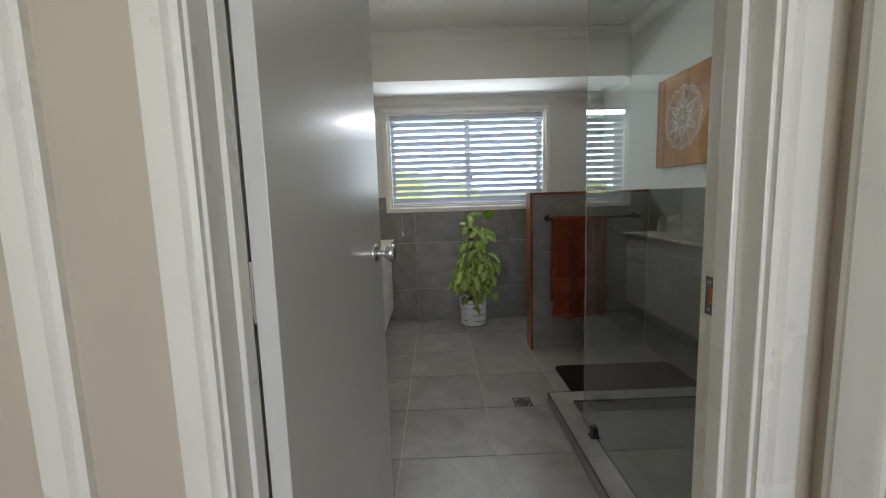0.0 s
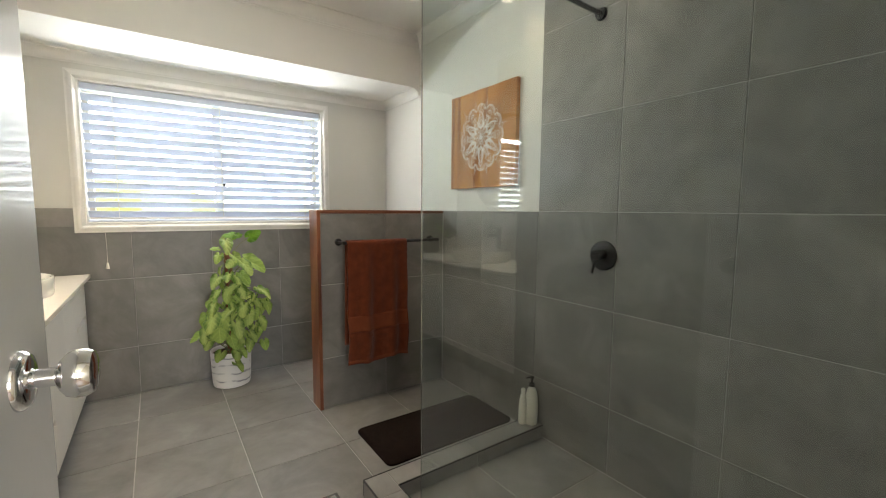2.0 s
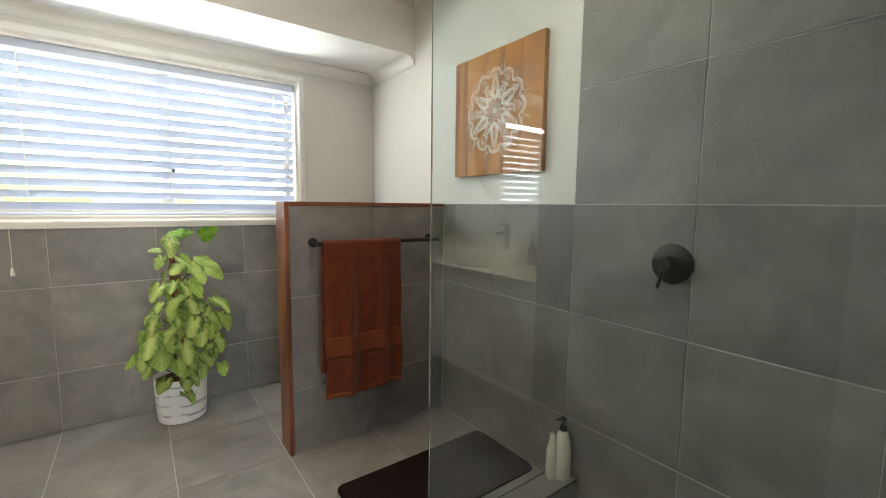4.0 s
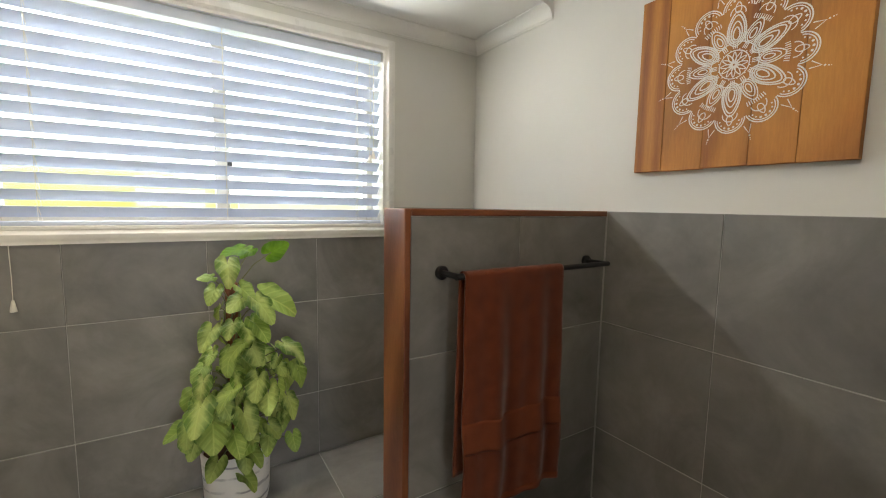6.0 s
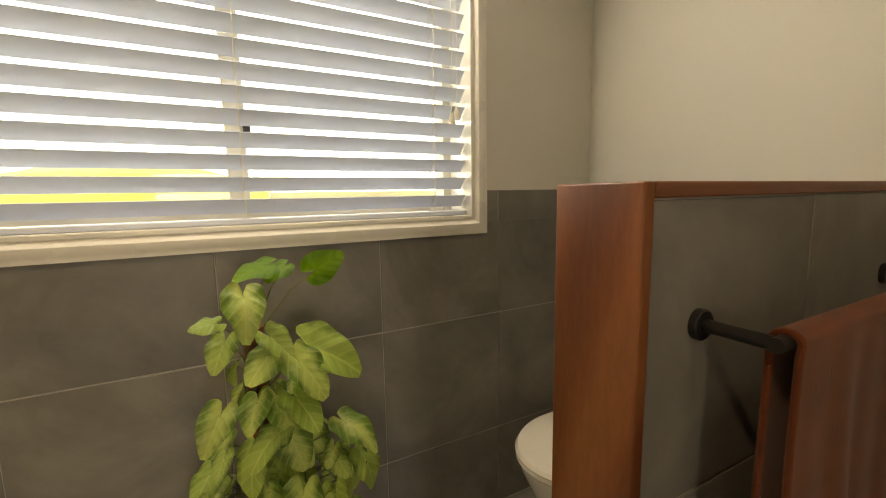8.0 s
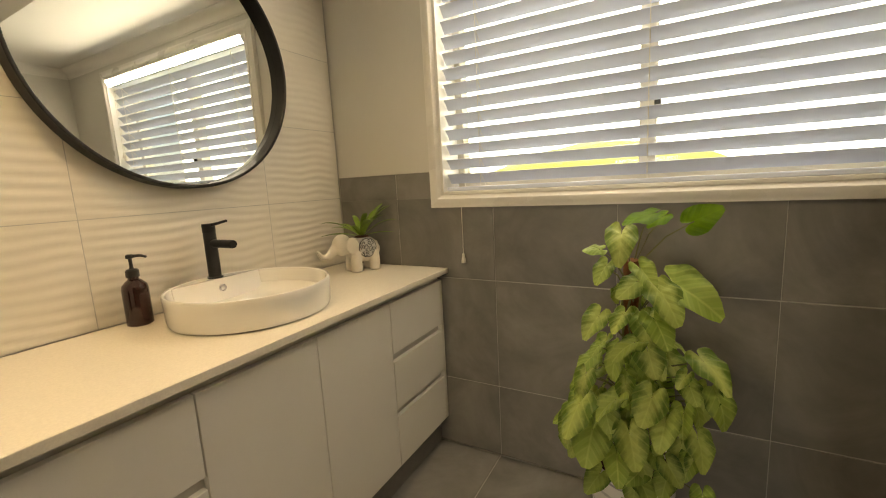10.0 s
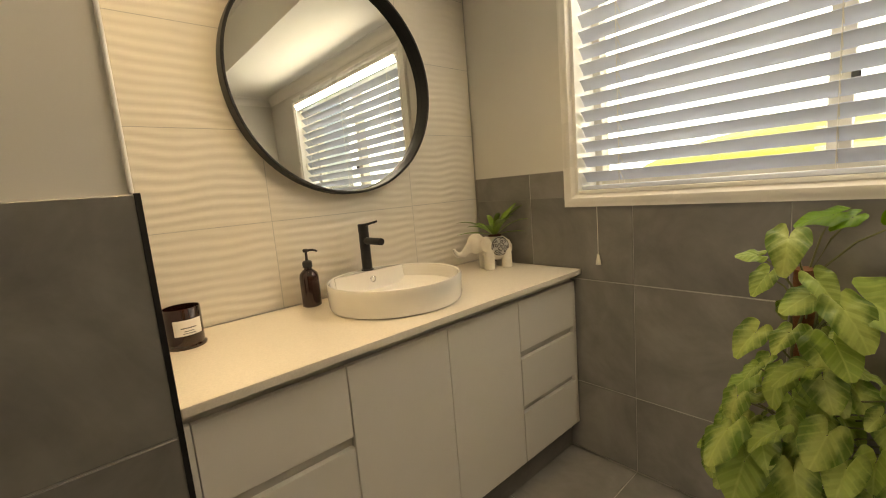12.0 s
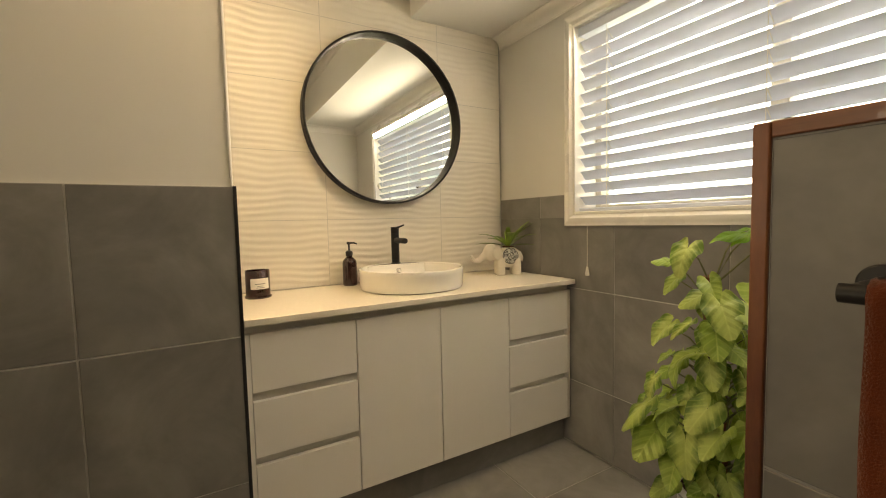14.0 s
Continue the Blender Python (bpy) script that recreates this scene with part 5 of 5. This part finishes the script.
# back wall, below and beside the window
grout_sheet("grout", wall_back, VX, RX, BY + 0.0025, BY + PROUD - 0.0005, 0, WZ0 - 0.005)
grout_sheet("grout", wall_back, VX, WX0 - 0.03, BY + 0.0025, BY + PROUD - 0.0005, WZ0 - 0.005, DADO - 0.001)
grout_sheet("grout", wall_back, WX1 + 0.03, RX, BY + 0.0025, BY + PROUD - 0.0005, WZ0 - 0.005, DADO - 0.001)
BXS = joints(VX, RX, 0.748, 0.447)
low_rows = ROWS[:-1] + [WZ0 - 0.01]
tile_field(wall_back, (0, BY + 0.0085, 0), (1, 0, 0), (0, 0, 1), BXS, low_rows, GREY_TILE, across=0.0022)
for xs in (joints(VX, WX0 - 0.03, 0.748, 0.447), joints(WX1 + 0.03, RX, 0.748, 0.447)):
    tile_field(wall_back, (0, BY + 0.0085, 0), (1, 0, 0), (0, 0, 1), xs, [WZ0 - 0.014, DADO], GREY_TILE)
# left wall
grout_sheet("grout", wall_left, LX - PROUD + 0.0005, LX - 0.0025, DOORY, END - 0.004, 0, DADO - 0.001)
tile_field(wall_left, (LX - 0.0085, 0, 0), (0, 1, 0), (0, 0, 1), joints(DOORY, END - 0.003, 2.343, T), ROWS, GREY_TILE)
tagged(part("trim_left", box(LX - PROUD, LX + 0.0015, END - 0.006, END + 0.004, 0, DADO + 0.001, 0.001), BLACK_TRIM), "black metal tile trim at the wall's end", "tile trim", kind="structure")
tagged(part("trim_corner", box(LX - PROUD - 0.03, LX - 0.002, END - 0.012, END - 0.004, DADO + 0.001, CEIL - 0.075, 0.003), TRIM_PAINT), "white corner bead at the wall's end", "trim", kind="structure")
# half wall, both faces
HXS = joints(HX + HB + 0.0005, RX, 1.188, T)
HROWS = ROWS[:-1] + [HTOP - HB - 0.0005]
tile_field(half_wall, (0, HY0 + 0.0125, 0), (1, 0, 0), (0, 0, 1), HXS, HROWS, GREY_TILE, lift=0.001, across=0.002)
tile_field(half_wall, (0, HY1 - 0.0125, 0), (-1, 0, 0), (0, 0, 1), [-x for x in reversed(HXS)], HROWS, GREY_TILE, lift=0.001)
# floor
FXS, FYS = joints(LX - 0.2, RX, 0.746, 0.447), joints(DOORY, BY, 2.828, 0.44)

tile_field(floor, (0, 0, -0.0085), (1, 0, 0), (0, 1, 0), FXS, FYS, FLOOR_TILE)
# kerb
KYS = joints(DOORY, KY1, 2.26, T)
tile_field(kerb, (0, 0, KH - 0.0085), (1, 0, 0), (0, 1, 0), [KX0 + 0.003, KX1 - 0.003], KYS[:-1] + [KY1 - 0.003], FLOOR_TILE, 0.002)
tile_field(kerb, (0, 0, KH - 0.0085), (1, 0, 0), (0, 1, 0), joints(KX1 - 0.003, RX, 1.195, T), [KY0 + 0.003, KY1 - 0.003], FLOOR_TILE, 0.002)
tile_field(kerb, (KX0 + 0.0085, 0, 0), (0, -1, 0), (0, 0, 1), [-y for y in reversed(KYS)], [0, KH - 0.006], GREY_TILE, 0.002)
tile_field(kerb, (0, KY1 - 0.0085, 0), (-1, 0, 0), (0, 0, 1), [-x for x in reversed(joints(KX0 + 0.003, RX, 1.195, T))], [0, KH - 0.006], GREY_TILE, 0.002)
tile_field(kerb, (KX1 - 0.0085, 0, 0), (0, 1, 0), (0, 0, 1), joints(DOORY, KY0, 2.26, T), [0, KH - 0.006], GREY_TILE, 0.002)
tile_field(kerb, (0, KY0 + 0.0085, 0), (1, 0, 0), (0, 0, 1), joints(KX1, RX, 1.195, T), [0, KH - 0.006], GREY_TILE, 0.002)

# wavy cream tiles in the vanity recess


def wave_shape(w, h, seed):
    bm, nu, nv, grid = bmesh.new(), 24, 44, []
    for j in range(nv + 1):
        row = []
        for i in range(nu + 1):
            u, v = (i / nu - 0.5) * w, (j / nv - 0.5) * h
            edge = min(1.0, 12 * min(i / nu, 1 - i / nu), 14 * min(j / nv, 1 - j / nv))
            ph = noise.noise(Vector((u * 6.0, v * 5.0, seed))) * 4.6
            z = 0.0064 + 0.0024 * edge * math.sin(v * 2 * math.pi / 0.031 + ph) * (0.65 + 0.5 * noise.noise(Vector((u * 6, v * 9, seed + 7))))
            row.append(bm.verts.new((u, v, z)))
        grid.append(row)
    for a, b in zip(grid, grid[1:]):
        for i in range(nu):
            bm.faces.new([a[i], a[i + 1], b[i + 1], b[i]])
    me = bpy.data.meshes.new("tile")
    bm.to_mesh(me)
    bm.free()
    for f in me.polygons: f.use_smooth = True
    me.materials.append(WAVE_TILE)
    return me


WAVE_TILE = plain("cream satin wave tile", (0.70, 0.66, 0.585), 0.38, 0.03, 5, 0.03, 120)
turn = Matrix(((0, 0, 1), (1, 0, 0), (0, 1, 0))).to_4x4()
grid_y = [END + 0.002] + joints(END + 0.002, BY - 0.002, 3.135, 0.603)[1:]
grid_z = joints(CTOP + 0.001, CEIL, 1.108, 0.303)
shapes = {}
for a, b in zip(grid_y, grid_y[1:]):
    for c, d in zip(grid_z, grid_z[1:]):
        key = (round(b - a, 3), round(d - c, 3))
        if key not in shapes: shapes[key] = [wave_shape(b - a - 0.002, d - c - 0.002, 3.7 * k + len(shapes)) for k in range(2)]
        ob = new("tile", shapes[key][(round(a * 10) + round(c * 10)) % 2])
        ob.parent = wall_recess
        ob.matrix_local = Matrix.Translation((VX - 0.0085, (a + b) / 2, (c + d) / 2)) @ turn
